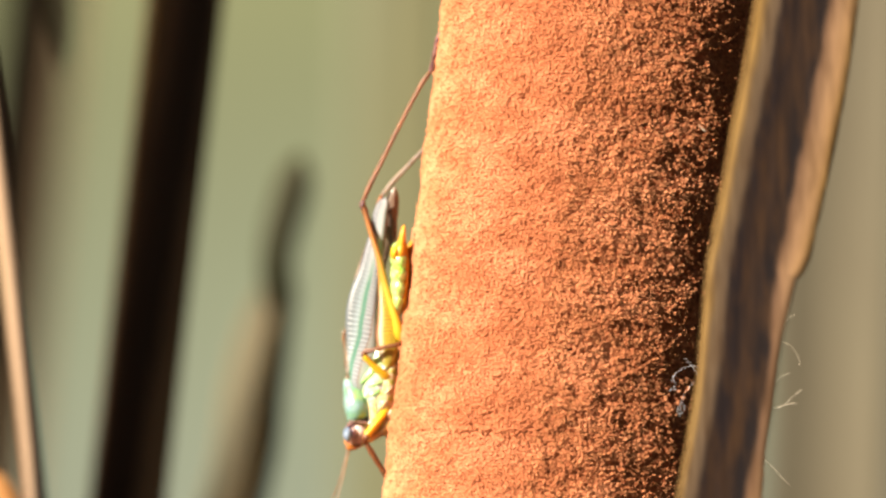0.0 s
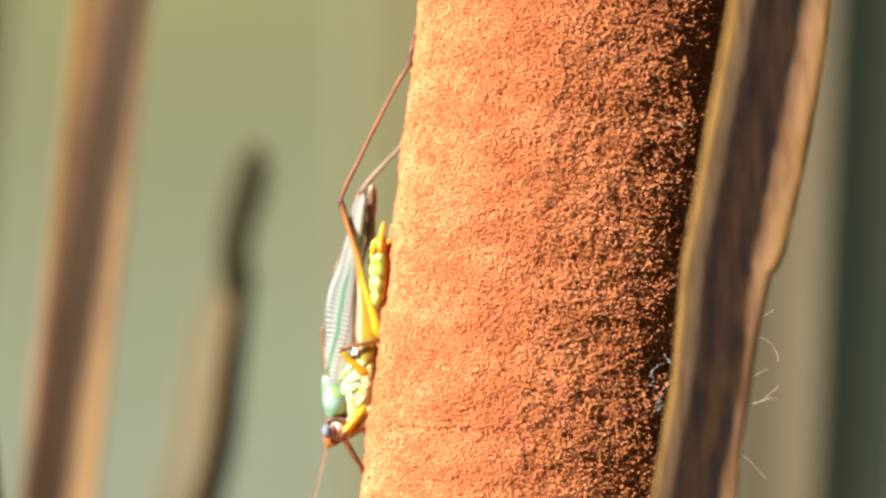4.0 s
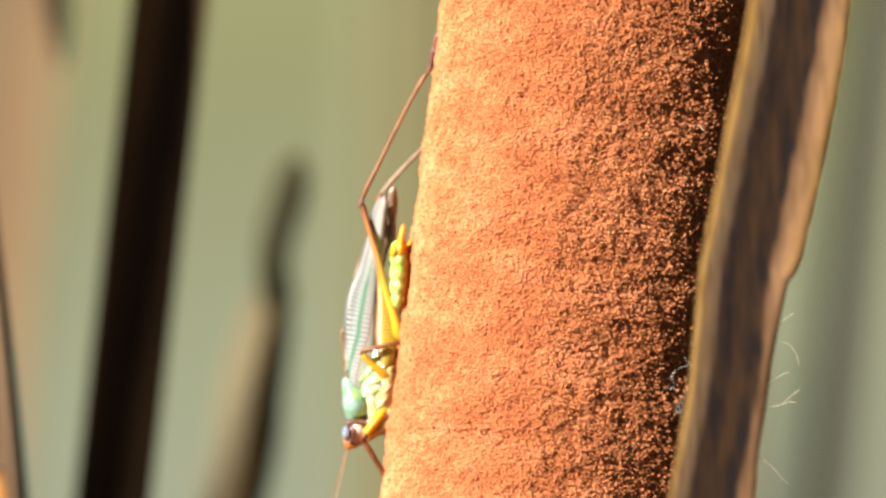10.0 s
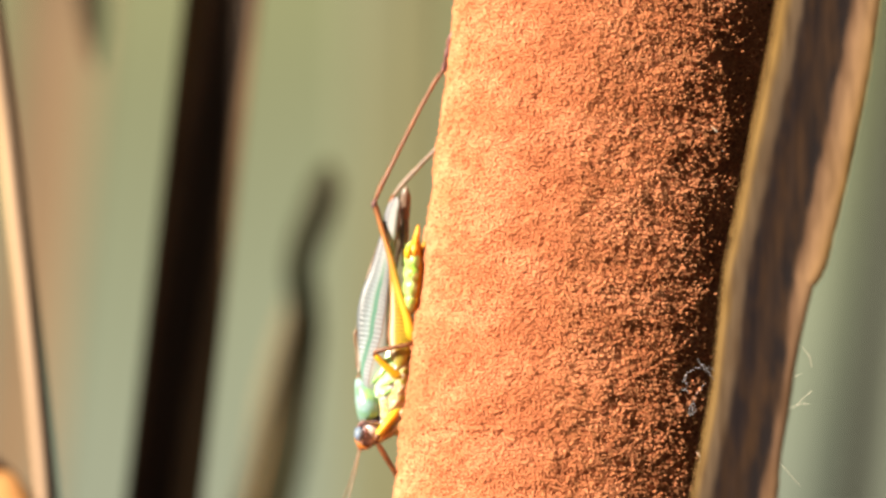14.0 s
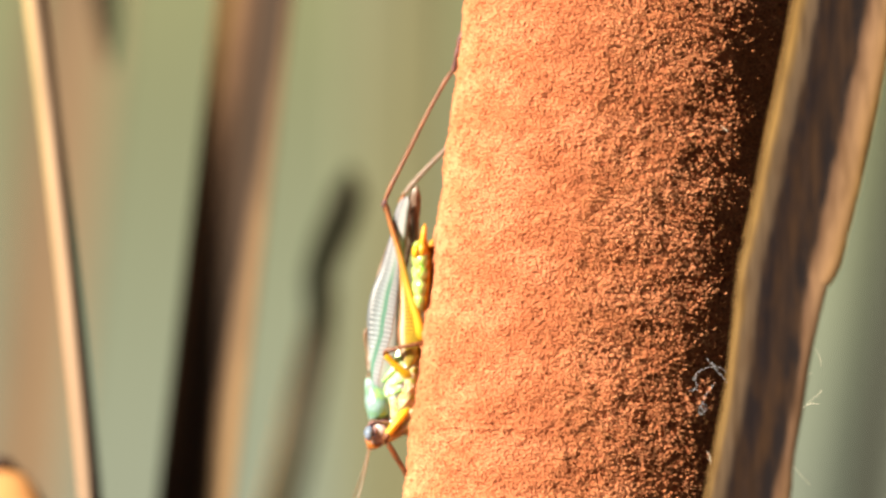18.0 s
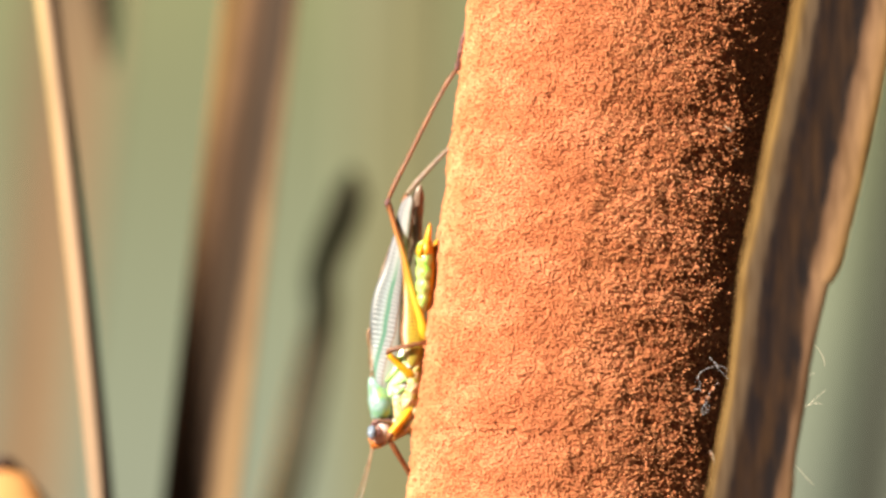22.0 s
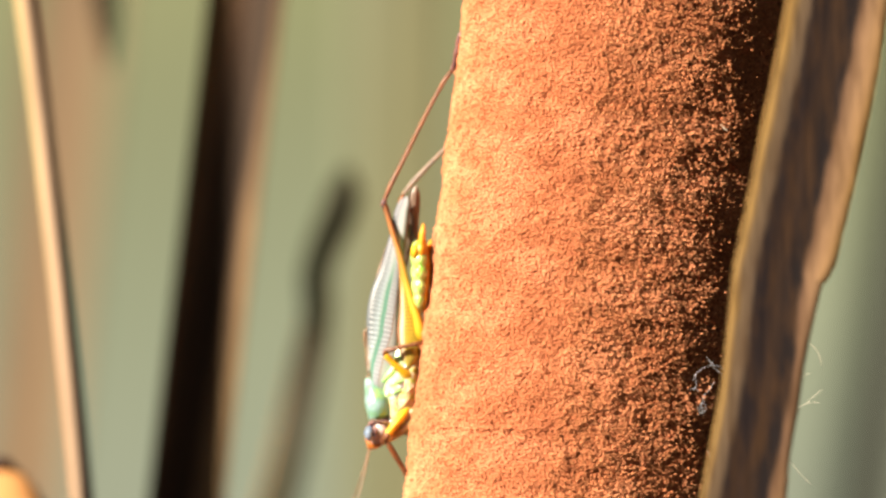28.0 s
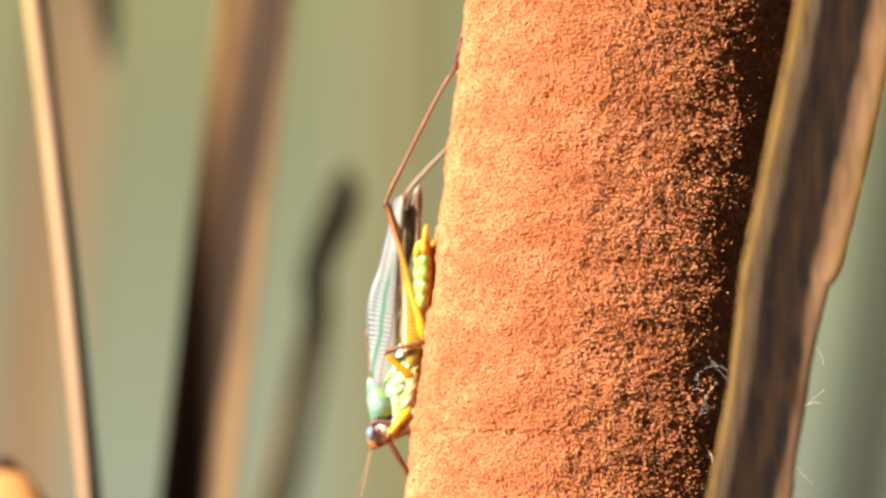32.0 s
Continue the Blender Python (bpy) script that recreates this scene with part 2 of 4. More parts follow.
def far_bank():
    """A bank of marsh growth that closes the view, greyer near its foot."""
    rng = np.random.RandomState(4)
    cols, rws = 160, 24
    verts, faces = [], []
    for i in range(rws + 1):
        for j in range(cols + 1):
            x = -70 + 140 * j / cols
            f = i / rws
            verts.append((x, 46 + 5 * f + 0.5 * noise.noise((x * 0.35, f * 9, 2)) + 0.02 * x * x * 0.05, f * (9 + 1.6 * noise.noise((x * 0.22, 0, 5)))))
    for i in range(rws):
        for j in range(cols):
            a = i * (cols + 1) + j
            faces.append((a, a + 1, a + cols + 2, a + cols + 1))
    tagged(new("backdrop", mesh_of("backdrop", verts, faces, BANK)), "distant bank of grey-green marsh growth, wholly blurred", "bank", kind="structure")
    n = 14000
    x, f = rng.uniform(-60, 60, n), rng.uniform(0.55, 1.05, n)
    y, z = 45.6 + 5 * f, f * 9
    tri = np.stack([x, y, z], 1)[:, None, :] + rng.randn(n, 3, 3) * rng.uniform(0.25, 0.5, n)[:, None, None]
    me = mesh_of("far_wood", tri.reshape(-1, 3).tolist(), np.arange(3 * n).reshape(-1, 3).tolist(), FOLIAGE, smooth=False)
    tagged(new("far_wood", me), "distant green-brown bushes on top of the bank", "bushes", kind="stuff")


ground()
far_bank()
blades_cloud("reed_bed", 15000, (-3.2, 3.2), (3.0, 9.0), (0.7, 1.25), (0.012, 0.03), REED, "dense olive-green reed bed standing behind the cattail", "reeds", 7)


# ---- leaves that stand round the cattail, from the ground up ----
def standing_leaf(name, x, y, lean, width, mat, label, top=1.85, bottom=1.0, cup=0.12, ragged=0.0, seed=0, turn=0.0, thick=0.0004, bend=0.0):
    """A leaf rooted in the ground; x is where it passes at 1.5 m, lean its run sideways per metre of height."""
    base = thing(name, (x - lean * 1.5, y, 0), label, "leaf", "cattail leaves")
    rows = []
    for z in (0, 0.5, 1.0, 1.3, 1.4, 1.44, 1.48, 1.52, 1.56, 1.6, 0.5 * (1.6 + top), top):
        wide = width * (1.0 if z < 1.6 else max(0.06, 1 - (z - 1.6) / (top - 1.6) * 0.94))
        wide *= 1 + (bottom - 1) * max(0, min(1, (1.5 - z) / 0.05))
        rows.append((lean * z + bend * max(-0.1, min(0.1, z - 1.5)) ** 2, 0, z, wide))
    part("leaf_blade", leaf_mesh("leaf_blade", rows, mat, n=180, cup=cup, ragged=ragged, seed=seed, turn=turn, thick=thick), base)
    rib = [(a, 0.5 * cup * w + 0.0001, z, 0.0004, 0.0003) for a, _, z, w in rows]
    part("midrib", sweep("midrib", rib, mat, sides=8, n=120, scale=1.0), base)
    return base


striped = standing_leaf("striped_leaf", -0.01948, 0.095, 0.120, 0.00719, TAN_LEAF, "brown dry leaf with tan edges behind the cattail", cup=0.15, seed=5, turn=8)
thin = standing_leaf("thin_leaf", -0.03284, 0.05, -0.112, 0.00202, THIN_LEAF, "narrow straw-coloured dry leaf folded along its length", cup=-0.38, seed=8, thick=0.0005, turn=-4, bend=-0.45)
pale = standing_leaf("pale_leaf", -0.04335, 0.38, 0.11, 0.00930, PALE_LEAF, "pale tan dry leaf far out of focus", seed=9)
olive = standing_leaf("olive_leaf", -0.00512, 0.35, 0.02, 0.01159, OLIVE_LEAF, "olive-yellow leaf standing well behind the katydid", seed=11, cup=0.0)
taupe = standing_leaf("taupe_leaf", 0.04001, 0.25, 0.04, 0.01380, TAUPE_LEAF, "greyish tan leaf out of focus beside the broad leaf", seed=12)
shadowy = standing_leaf("shadowy_leaf", 0.04940, 0.45, 0.12, 0.00780, SHADE_LEAF, "dark leaf in the shade, wholly blurred", seed=19)
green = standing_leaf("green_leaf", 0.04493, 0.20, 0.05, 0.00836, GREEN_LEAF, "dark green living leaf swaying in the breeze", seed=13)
# living leaves of the same clump, unseen, added to darken the cattail's shaded side
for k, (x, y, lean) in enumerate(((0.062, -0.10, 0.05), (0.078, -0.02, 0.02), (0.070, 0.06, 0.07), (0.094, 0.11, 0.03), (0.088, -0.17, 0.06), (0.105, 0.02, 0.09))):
    standing_leaf("green_leaf", x, y, lean, 0.019, GREEN_LEAF, "unseen dark green leaf added beside the cattail to block fill light", seed=30 + k, turn=(70, -60, 50, -80, 65, 85)[k])
# unseen leaves added sunward to shade the striped, withered, pale and thin leaves
sunward = []
for sx, lean, width, y in ((-0.1539, 0.12, 0.0073, -0.002), (-0.1462, 0, 0.0088, -0.008), (-0.3013, 0.45, 0.0039, -0.03), (-0.1821, 0.11, 0.0112, 0.28), (-0.1627, -0.112, 0.0051, -0.06)):
    sunward.append(standing_leaf("shade_caster", sx, y, lean, width, PALE_LEAF, "unseen straw-coloured dry leaf added on the sunward side to cast shade", seed=14))


def bent_leaf(name, x, y, rows, mat, label, seed=6, cup=0.25, ragged=0.04, rim=None, band=0.0):
    """A leaf with kinks. Rows: millimetres sideways from x, millimetres above 1.5 m, width in millimetres; it runs straight down to the ground below them."""
    (x0, z0, w0), (x1, z1, _) = rows[0], rows[1]
    slope = (x1 - x0) / (z1 - z0)
    low = [(x0 + slope * (z - z0), z, w0) for z in (-1515, -1000, -500, -200, -80)]
    full = [((a - low[0][0]) / 1000, 0, 1.5 + b / 1000, c / 1000) for a, b, c in low + rows]
    base = thing(name, (x + low[0][0] / 1000, y, 0), label, "leaf", "cattail leaves")
    part("leaf_blade", leaf_mesh("leaf_blade", full, mat, n=260 if band else 170, cup=cup, ragged=ragged, seed=seed, full=band), base)
    if rim:
        for sign in (-0.5,):
            edge = [(a + sign * w * 0.985, -0.5 * cup * w, z, 0.00005, 0.0001) for a, _, z, w in full]
            part("leaf_rim", sweep("leaf_rim", edge, rim, sides=8, n=170, scale=1.0), base, "narrow orange rolled edge")
    return base


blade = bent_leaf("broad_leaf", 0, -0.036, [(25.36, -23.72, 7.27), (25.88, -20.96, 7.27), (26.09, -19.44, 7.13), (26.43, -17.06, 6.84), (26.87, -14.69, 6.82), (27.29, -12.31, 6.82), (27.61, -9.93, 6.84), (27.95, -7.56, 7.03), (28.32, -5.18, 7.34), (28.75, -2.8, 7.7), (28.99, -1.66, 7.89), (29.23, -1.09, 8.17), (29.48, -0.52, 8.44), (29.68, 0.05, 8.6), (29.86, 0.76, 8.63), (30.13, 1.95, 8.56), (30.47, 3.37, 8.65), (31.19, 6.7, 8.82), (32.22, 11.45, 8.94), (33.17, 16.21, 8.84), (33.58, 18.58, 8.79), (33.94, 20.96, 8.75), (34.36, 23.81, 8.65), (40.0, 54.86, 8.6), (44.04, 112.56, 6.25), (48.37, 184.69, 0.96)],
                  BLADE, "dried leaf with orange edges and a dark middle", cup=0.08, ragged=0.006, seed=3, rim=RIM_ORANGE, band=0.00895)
drooping = bent_leaf("drooping_leaf", 0, 0.16, [(-50.77, 7.66, 2.72), (-51.31, 40.28, 2.72), (-50.77, 72.89, 2.50), (-44.79, 97.35, 2.17), (-37.72, 78.33, 2.17), (-33.92, 45.71, 2.39), (-32.67, 27.23, 2.50), (-32.29, 21.80, 2.17), (-32.07, 17.45, 0.43)],
                     DARK_LEAF, "dark dead leaf folded over with its tip hanging down", seed=17)


def flap(name, rows, mat, wide, degrees, parent, label):
    """Half of a leaf folded along its ridge. Rows: millimetres sideways and above 1.5 m, and its share of the full width; degrees: its way from the ridge, seen from above."""
    r = spline([(x, 0, z, w) for x, z, w in rows], 90)
    verts, uvs, faces, m = [], [], [], 8
    for side in (0, 1):
        for i, (x, _, z, w) in enumerate(r):
            for j in range(m + 1):
                u = j / m
                d, h = u * wide * w, radians(degrees + 14 * u * (1 if degrees > 90 else -1))
                verts.append(((x + math.cos(h) * d) / 1000 - parent.location.x, (math.sin(h) * d + 0.35 * side) / 1000, 1.5 + z / 1000))
                uvs.append((u, i / 89))
    q = 90 * (m + 1)
    at = lambda side, i, j: side * q + i * (m + 1) + j
    for i in range(89):
        for j in range(m):
            faces.append((at(0, i, j), at(0, i, j + 1), at(0, i + 1, j + 1), at(0, i + 1, j)))
            faces.append((at(1, i, j), at(1, i + 1, j), at(1, i + 1, j + 1), at(1, i, j + 1)))
        faces.append((at(0, i, 0), at(0, i + 1, 0), at(1, i + 1, 0), at(1, i, 0)))
        faces.append((at(0, i, m), at(1, i, m), at(1, i + 1, m), at(0, i + 1, m)))
    return part(name, mesh_of(name, verts, faces, mat, uvs), parent, label)


def withered_leaf():
    """A withered leaf folded along its ridge: a tan half, a blackened half, a kinked tip."""
    ridge = [(-16.96, -26.42, 1), (-15.94, -22.64, 1), (-15.18, -18.85, 1), (-14.8, -15.07, 0.98), (-14.15, -11.29, 0.92), (-13.51, -8.05, 0.8), (-13.07, -5.62, 0.6), (-12.86, -4.0, 0.35)]
    (x0, z0, _), (x1, z1, _) = ridge[:2]
    slope = (x1 - x0) / (z1 - z0)
    ridge = [(x0 + slope * (z - z0), z, 1.0) for z in (-1500, -1000, -500, -150, -60)] + ridge
    base = thing("withered_leaf", (ridge[0][0] / 1000, 0.15, 0), "withered leaf, tan and black, with a kinked curled tip", "leaf", "cattail leaves")
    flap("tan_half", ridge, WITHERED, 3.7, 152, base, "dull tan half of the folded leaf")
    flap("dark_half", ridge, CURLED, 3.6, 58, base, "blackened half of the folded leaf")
    rim = [(x / 1000 - base.location.x, -0.0001, 1.5 + z / 1000, 0.00022, 0.0002) for x, z, _ in ridge]
    part("ridge", sweep("ridge", rim, RIM_ORANGE, sides=8, n=120, scale=1.0), base, "yellowish fold line")
    tip = [(-12.64, 0.9, -8.05, 2.6), (-12.59, 0.9, -5.62, 3.5), (-12.91, 0.25, -2.38, 3.4), (-12.48, 0.4, 0.59, 3.7), (-11.56, 0.9, 3.84, 3.9), (-11.02, 0.9, 6.0, 3.4), (-10.7, 0.7, 7.62, 1.6), (-10.53, 0.6, 8.27, 0.3)]
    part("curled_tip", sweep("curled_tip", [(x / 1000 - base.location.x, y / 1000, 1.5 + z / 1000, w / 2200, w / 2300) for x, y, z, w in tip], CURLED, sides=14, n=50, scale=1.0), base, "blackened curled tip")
    return base


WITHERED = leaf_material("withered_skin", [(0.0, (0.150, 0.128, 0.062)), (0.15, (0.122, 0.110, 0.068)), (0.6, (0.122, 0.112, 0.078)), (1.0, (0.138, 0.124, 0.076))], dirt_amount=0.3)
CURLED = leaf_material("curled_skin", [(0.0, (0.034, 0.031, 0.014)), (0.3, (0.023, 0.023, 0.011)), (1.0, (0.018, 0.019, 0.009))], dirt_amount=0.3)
withered = withered_leaf()


# ---- the cattail ----
SPIKE = Vector((0.01444, 0, 1.5))
LEAN = 0.1247


def relief(a, z, radius):
    """How far out the fluff reaches at the angle a and the height z, and its lumps of a millimetre."""
    ring = [(math.cos(t), math.sin(t), h) for t, h in zip(a, z)]
    swell = np.array([noise.noise((c * 3.4, s * 3.4, h * 330)) for c, s, h in ring])
    lump = np.array([noise.noise((c * 13, s * 13, h * 950)) for c, s, h in ring])
    knob = np.array([noise.noise((c * 52, s * 52, h * 3600)) for c, s, h in ring])
    knob *= np.interp(a, [-2.3, -1.5], [0.45, 1.0])
    lift = radius - 0.00012 + 0.00030 * swell + 0.00024 * lump + 0.00021 * knob
    # a raised crease low down on the sunward side, a groove on the other
    lift += np.where(a < -1.8, 0.00020, 0.0) * np.exp(-((z + 0.0153 + 0.0003 * lump) / 0.00018) ** 2)
    lift -= 0.00036 * np.exp(-((a + 0.75) / 0.25) ** 2) * np.exp(-((z + 0.0029 + 0.0006 * lump) / 0.0005) ** 2)
    return lift, lump


def fluff_bed(z0, z1, radius, a0, a1, rows=232, cols=256):
    """The matted fluff between and under the tuft heads."""
    zz, aa = np.meshgrid(np.linspace(z0, z1, rows), np.linspace(a0, a1, cols), indexing="ij")
    z, a = zz.ravel(), aa.ravel()
    r = relief(a, z, radius)[0] - np.interp(a, [-2.3, -1.4], [0.00004, 0.00013])
    verts = np.stack([np.cos(a) * r + LEAN * z, np.sin(a) * r, z], 1)
    i, j = np.meshgrid(np.arange(rows - 1), np.arange(cols - 1), indexing="ij")
    k = (i * cols + j).ravel()
    return verts, np.stack([k, k + 1, k + cols + 1, k + cols], 1)


def bristles(z0, z1, density, length, width, radius, seed, a0=-math.pi, a1=math.pi, stray=0.00006):
    """Tiny rounded tuft heads that stand out all round the spike, in clumps of uneven height."""
    rng = np.random.RandomState(seed)
    n = int(density * (z1 - z0) * (a1 - a0) * radius * 1e6)
    z, a = rng.uniform(z0, z1, n), rng.uniform(a0, a1, n)
    out = np.stack([np.cos(a), np.sin(a), np.zeros(n)], 1)
    up = np.array([[0, 0, 1.0]]).repeat(n, 0)
    side = np.cross(up, out)
    lift, lump = relief(a, z, radius)
    ln, wd = rng.uniform(*length, n), rng.uniform(*width, n)
    rise = lift + (rng.normal(0, stray, n) if stray < 0.0001 else rng.uniform(0.2, 1.0, n) ** 2 * stray)
    mid = out * rise[:, None] + up * z[:, None]
    way = out + side * rng.normal(0, 0.30, n)[:, None] + up * rng.normal(0.12, 0.30, n)[:, None]
    verts, uvs = np.empty((n, 6, 3)), np.zeros((n, 6, 2))
    turn = rng.uniform(0, 2 * math.pi, n)
    verts[:, 0], verts[:, 5] = mid - way * (ln * 0.6)[:, None], mid + way * (ln * 0.4)[:, None]
    for k in range(4):
        b = turn + k * math.pi / 2
        verts[:, 1 + k] = mid + (side * np.cos(b)[:, None] + up * np.sin(b)[:, None]) * (wd * 0.5)[:, None]
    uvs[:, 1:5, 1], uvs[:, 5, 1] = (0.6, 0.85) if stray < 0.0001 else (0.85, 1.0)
    first = np.arange(n)[:, None, None] * 6
    faces = (first + np.array([[0, 2, 1], [0, 3, 2], [0, 4, 3], [0, 1, 4], [5, 1, 2], [5, 2, 3], [5, 3, 4], [5, 4, 1]])).reshape(-1, 3).tolist()
    verts = verts.reshape(-1, 3)
    verts[:, 0] += LEAN * verts[:, 2]
    return verts, faces, uvs.reshape(-1, 2)


def cattail():
    base = thing("cattail", (SPIKE.x, 0, SPIKE.z), "brown cattail with a thick velvety seed spike on its stem", "cattail")
    core = [(LEAN * z * 1000, 0, z * 1000, r, r) for z, r in ((-0.094, 2), (-0.0915, 12.0), (-0.085, 14.2), (-0.04, 14.35), (0, 14.35), (0.04, 14.35), (0.085, 13.6), (0.0925, 11.3), (0.095, 2))]
    spike = part("spike", sweep("spike", core, CORE, sides=48, n=40), base, "dense brown seed spike")
    v, f = fluff_bed(-0.0236, 0.0236, 0.01485, -3.30, 0.16)
    part("fluff_bed", mesh_of("fluff_bed", v.tolist(), f.tolist(), CORE), spike, "matted rusty-brown seed fluff")
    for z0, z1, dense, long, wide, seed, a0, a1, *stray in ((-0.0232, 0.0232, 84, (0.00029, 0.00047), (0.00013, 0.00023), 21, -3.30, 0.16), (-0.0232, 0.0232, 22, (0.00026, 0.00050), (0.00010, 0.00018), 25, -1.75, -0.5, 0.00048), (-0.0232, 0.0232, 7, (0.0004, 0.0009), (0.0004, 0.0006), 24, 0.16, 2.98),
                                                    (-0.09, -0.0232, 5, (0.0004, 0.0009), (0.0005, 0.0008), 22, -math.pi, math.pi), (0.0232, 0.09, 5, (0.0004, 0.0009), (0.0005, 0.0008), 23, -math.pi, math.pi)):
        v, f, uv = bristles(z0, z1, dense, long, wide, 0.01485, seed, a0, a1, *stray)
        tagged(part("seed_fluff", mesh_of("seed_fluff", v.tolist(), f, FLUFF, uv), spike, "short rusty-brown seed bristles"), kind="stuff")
    stem = [(LEAN * -1500, 0, -1500, 7, 7), (LEAN * -700, 0, -700, 6, 6), (LEAN * -90, 0, -90, 4.5, 4.5)]
    part("stem", sweep("stem", stem, STEM, sides=20, n=30), base, "pale green round stem")
    stub = [(LEAN * 93, 0, 93, 2.2, 2.2), (LEAN * 180, 0, 180, 1.8, 1.8), (LEAN * 260, 0, 260, 0.6, 0.6)]
    part("stem_tip", sweep("stem_tip", stub, STEM, sides=14, n=16), base, "thin bare stem tip")
    return base


cat = cattail()


def snapped_stem():
    """The stump of another stalk: a rounded orange end with a dark scar."""
    base = thing("snapped_stem", (-0.03978, 0.06, 0), "orange stump of a snapped stalk with a dark scar", "stalk")
    rows = [(0, 0, 0, 6.72, 3.60), (0, 0, 900, 6.05, 3.24), (0, 0, 1400, 5.60, 3.00), (0, 0, 1471.56, 5.49, 2.94), (0, 0, 1474.62, 5.15, 2.76), (0, 0, 1477.16, 4.26, 2.28), (0, 0, 1479.19, 2.91, 1.68), (0, 0, 1480.41, 1.68, 0.96), (0, 0, 1481.03, 0.34, 0.24)]
    part("stalk", sweep("stalk", rows, BUD, sides=24, n=80), base, "orange dry stalk end")
    part("scar", sweep("scar", [(-1.2, -0.9, 1480.41, 0.3, 0.5), (0.0, -1.0, 1480.72, 0.6, 0.8), (1.0, -0.8, 1480.62, 0.5, 0.7), (1.5, -0.6, 1480.31, 0.15, 0.2)], BUD_TIP, sides=10, n=14), base, "dark brown scar")
    return base


snapped = snapped_stem()


def wisps(name, rows_list, mat, label, category, width=0.03):
    """Loose threads caught on the spike. Rows: millimetres from the spike's middle: x, depth, z."""
    base = thing(name, tuple(SPIKE), label, category)
    for rows in rows_list:
        fine = (0.45, 1.0, 0.8, 0.35)
        part("thread", sweep("thread", [(x, d, z, width * fine[k % 4], width * fine[k % 4]) for k, (x, d, z) in enumerate(rows)], mat, sides=5, n=14), base)
    return base


silk = wisps("silk_tuft", [[(7.2, -12.8, -11.3), (7.59, -12.8, -10.58), (8.17, -12.8, -10.19), (8.94, -12.8, -9.95)], [(8.88, -11.6, -9.63), (9.07, -11.6, -10.11), (9.56, -11.6, -10.6), (10.04, -11.6, -11.18), (10.38, -11.6, -11.66)], [(8.98, -11.8, -9.97), (9.65, -11.8, -10.11), (10.14, -11.8, -10.5)], [(9.13, -12.6, -11.35), (8.65, -12.6, -12.03), (8.27, -12.6, -12.51), (8.07, -12.6, -13.09)], [(8.07, -12.6, -13.09), (8.36, -12.6, -13.38), (8.17, -12.6, -13.96), (7.88, -12.6, -14.15), (7.78, -12.6, -13.67), (8.07, -12.6, -13.09)], [(7.98, -12.6, -13.29), (8.07, -12.6, -13.67), (7.93, -12.6, -14.06)], [(8.46, -12.4, -9.23), (8.75, -12.4, -9.71), (9.13, -12.4, -9.9)], [(7.01, -12.8, -12.03), (7.49, -12.8, -11.93), (7.88, -12.8, -12.22)], [(7.59, -12.8, -10.58), (7.4, -12.8, -10.97), (7.59, -12.8, -11.55), (7.3, -12.8, -12.03)]], SILK, "white silky threads caught on the dark side of the spike", "silk", 0.009)
strays = wisps("stray_hairs", [[(12.58, -5.5, -13.75), (15.49, -5.5, -13.65), (17.1, -5.5, -13.36), (17.48, -5.5, -12.93), (17.92, -5.5, -12.59), (18.46, -5.5, -12.1)], [(17.1, -5.5, -13.36), (17.63, -5.5, -13.22), (18.21, -5.5, -13.27)], [(12.82, -5.5, -8.5), (15.49, -5.5, -7.92), (16.76, -5.5, -7.97), (17.48, -5.5, -8.21), (17.97, -5.5, -8.7), (18.31, -5.5, -9.33), (18.41, -5.5, -10.06)], [(12.82, -5.5, -7.24), (15.98, -5.5, -6.56), (17.14, -5.5, -6.12), (17.63, -5.5, -5.83), (18.02, -5.5, -5.59)], [(13.31, -5.5, -2.19), (16.95, -5.5, -1.51), (18.12, -5.5, -1.21), (18.8, -5.5, -1.26)], [(11.85, -5.5, -16.96), (14.76, -5.5, -17.74), (16.12, -5.5, -18.8), (16.71, -5.5, -19.48), (17.48, -5.5, -20.26)], [(12.58, -5.5, -12.29), (15.49, -5.5, -11.61), (16.32, -5.5, -11.27), (16.95, -5.5, -10.88), (17.58, -5.5, -10.64)]], HAIR, "pale seed hairs sticking out behind the broad leaf", "hair", 0.016)
flakes = wisps("seed_flakes", [[(9.67, -12.9, 10.63), (9.91, -12.9, 10.39), (10.25, -12.9, 10.1)], [(8.46, -12.6, -17.25), (8.65, -12.6, -17.63), (8.8, -12.6, -18.31)], [(10.49, -11.8, 8.65), (10.78, -11.8, 8.45)]], HAIR, "tiny straw-coloured flakes caught on the spike", "flake", 0.035)
tuft = wisps("pale_tuft", [[(6.10, -11.2, 6.00), (7.07, -11.2, 6.20), (8.29, -11.2, 5.80), (8.88, -11.2, 6.29)], [(6.59, -11.2, 6.59), (7.32, -11.2, 6.00), (7.80, -11.2, 5.41), (8.59, -11.2, 5.61)], [(6.34, -11.3, 5.80), (7.22, -11.3, 5.71), (8.10, -11.3, 6.10)], [(6.93, -11.3, 6.39), (7.61, -11.3, 6.29), (8.39, -11.3, 6.49)], [(7.22, -11.3, 5.41), (7.80, -11.3, 5.90), (8.68, -11.3, 6.00)]], HAIR, "pale tuft of loose seed fluff on the spike", "fluff", 0.03)


# ---- the katydid, head down on the spike's edge ----
def soft_skin(b):
    """Thin insect skin lets some light through."""
    b.inputs["Subsurface Weight"].default_value = 0.65
    b.inputs["Subsurface Radius"].default_value = (1.0, 0.8, 0.5)
    b.inputs["Subsurface Scale"].default_value = 0.001


def tint(name, dark, light, scale=700, rough=0.4, spec=0.4):
    m = mottled(name, dark, light, scale, rough, spec=spec, relief=0.15)
    soft_skin(m.node_tree.nodes["Principled BSDF"])
    return m


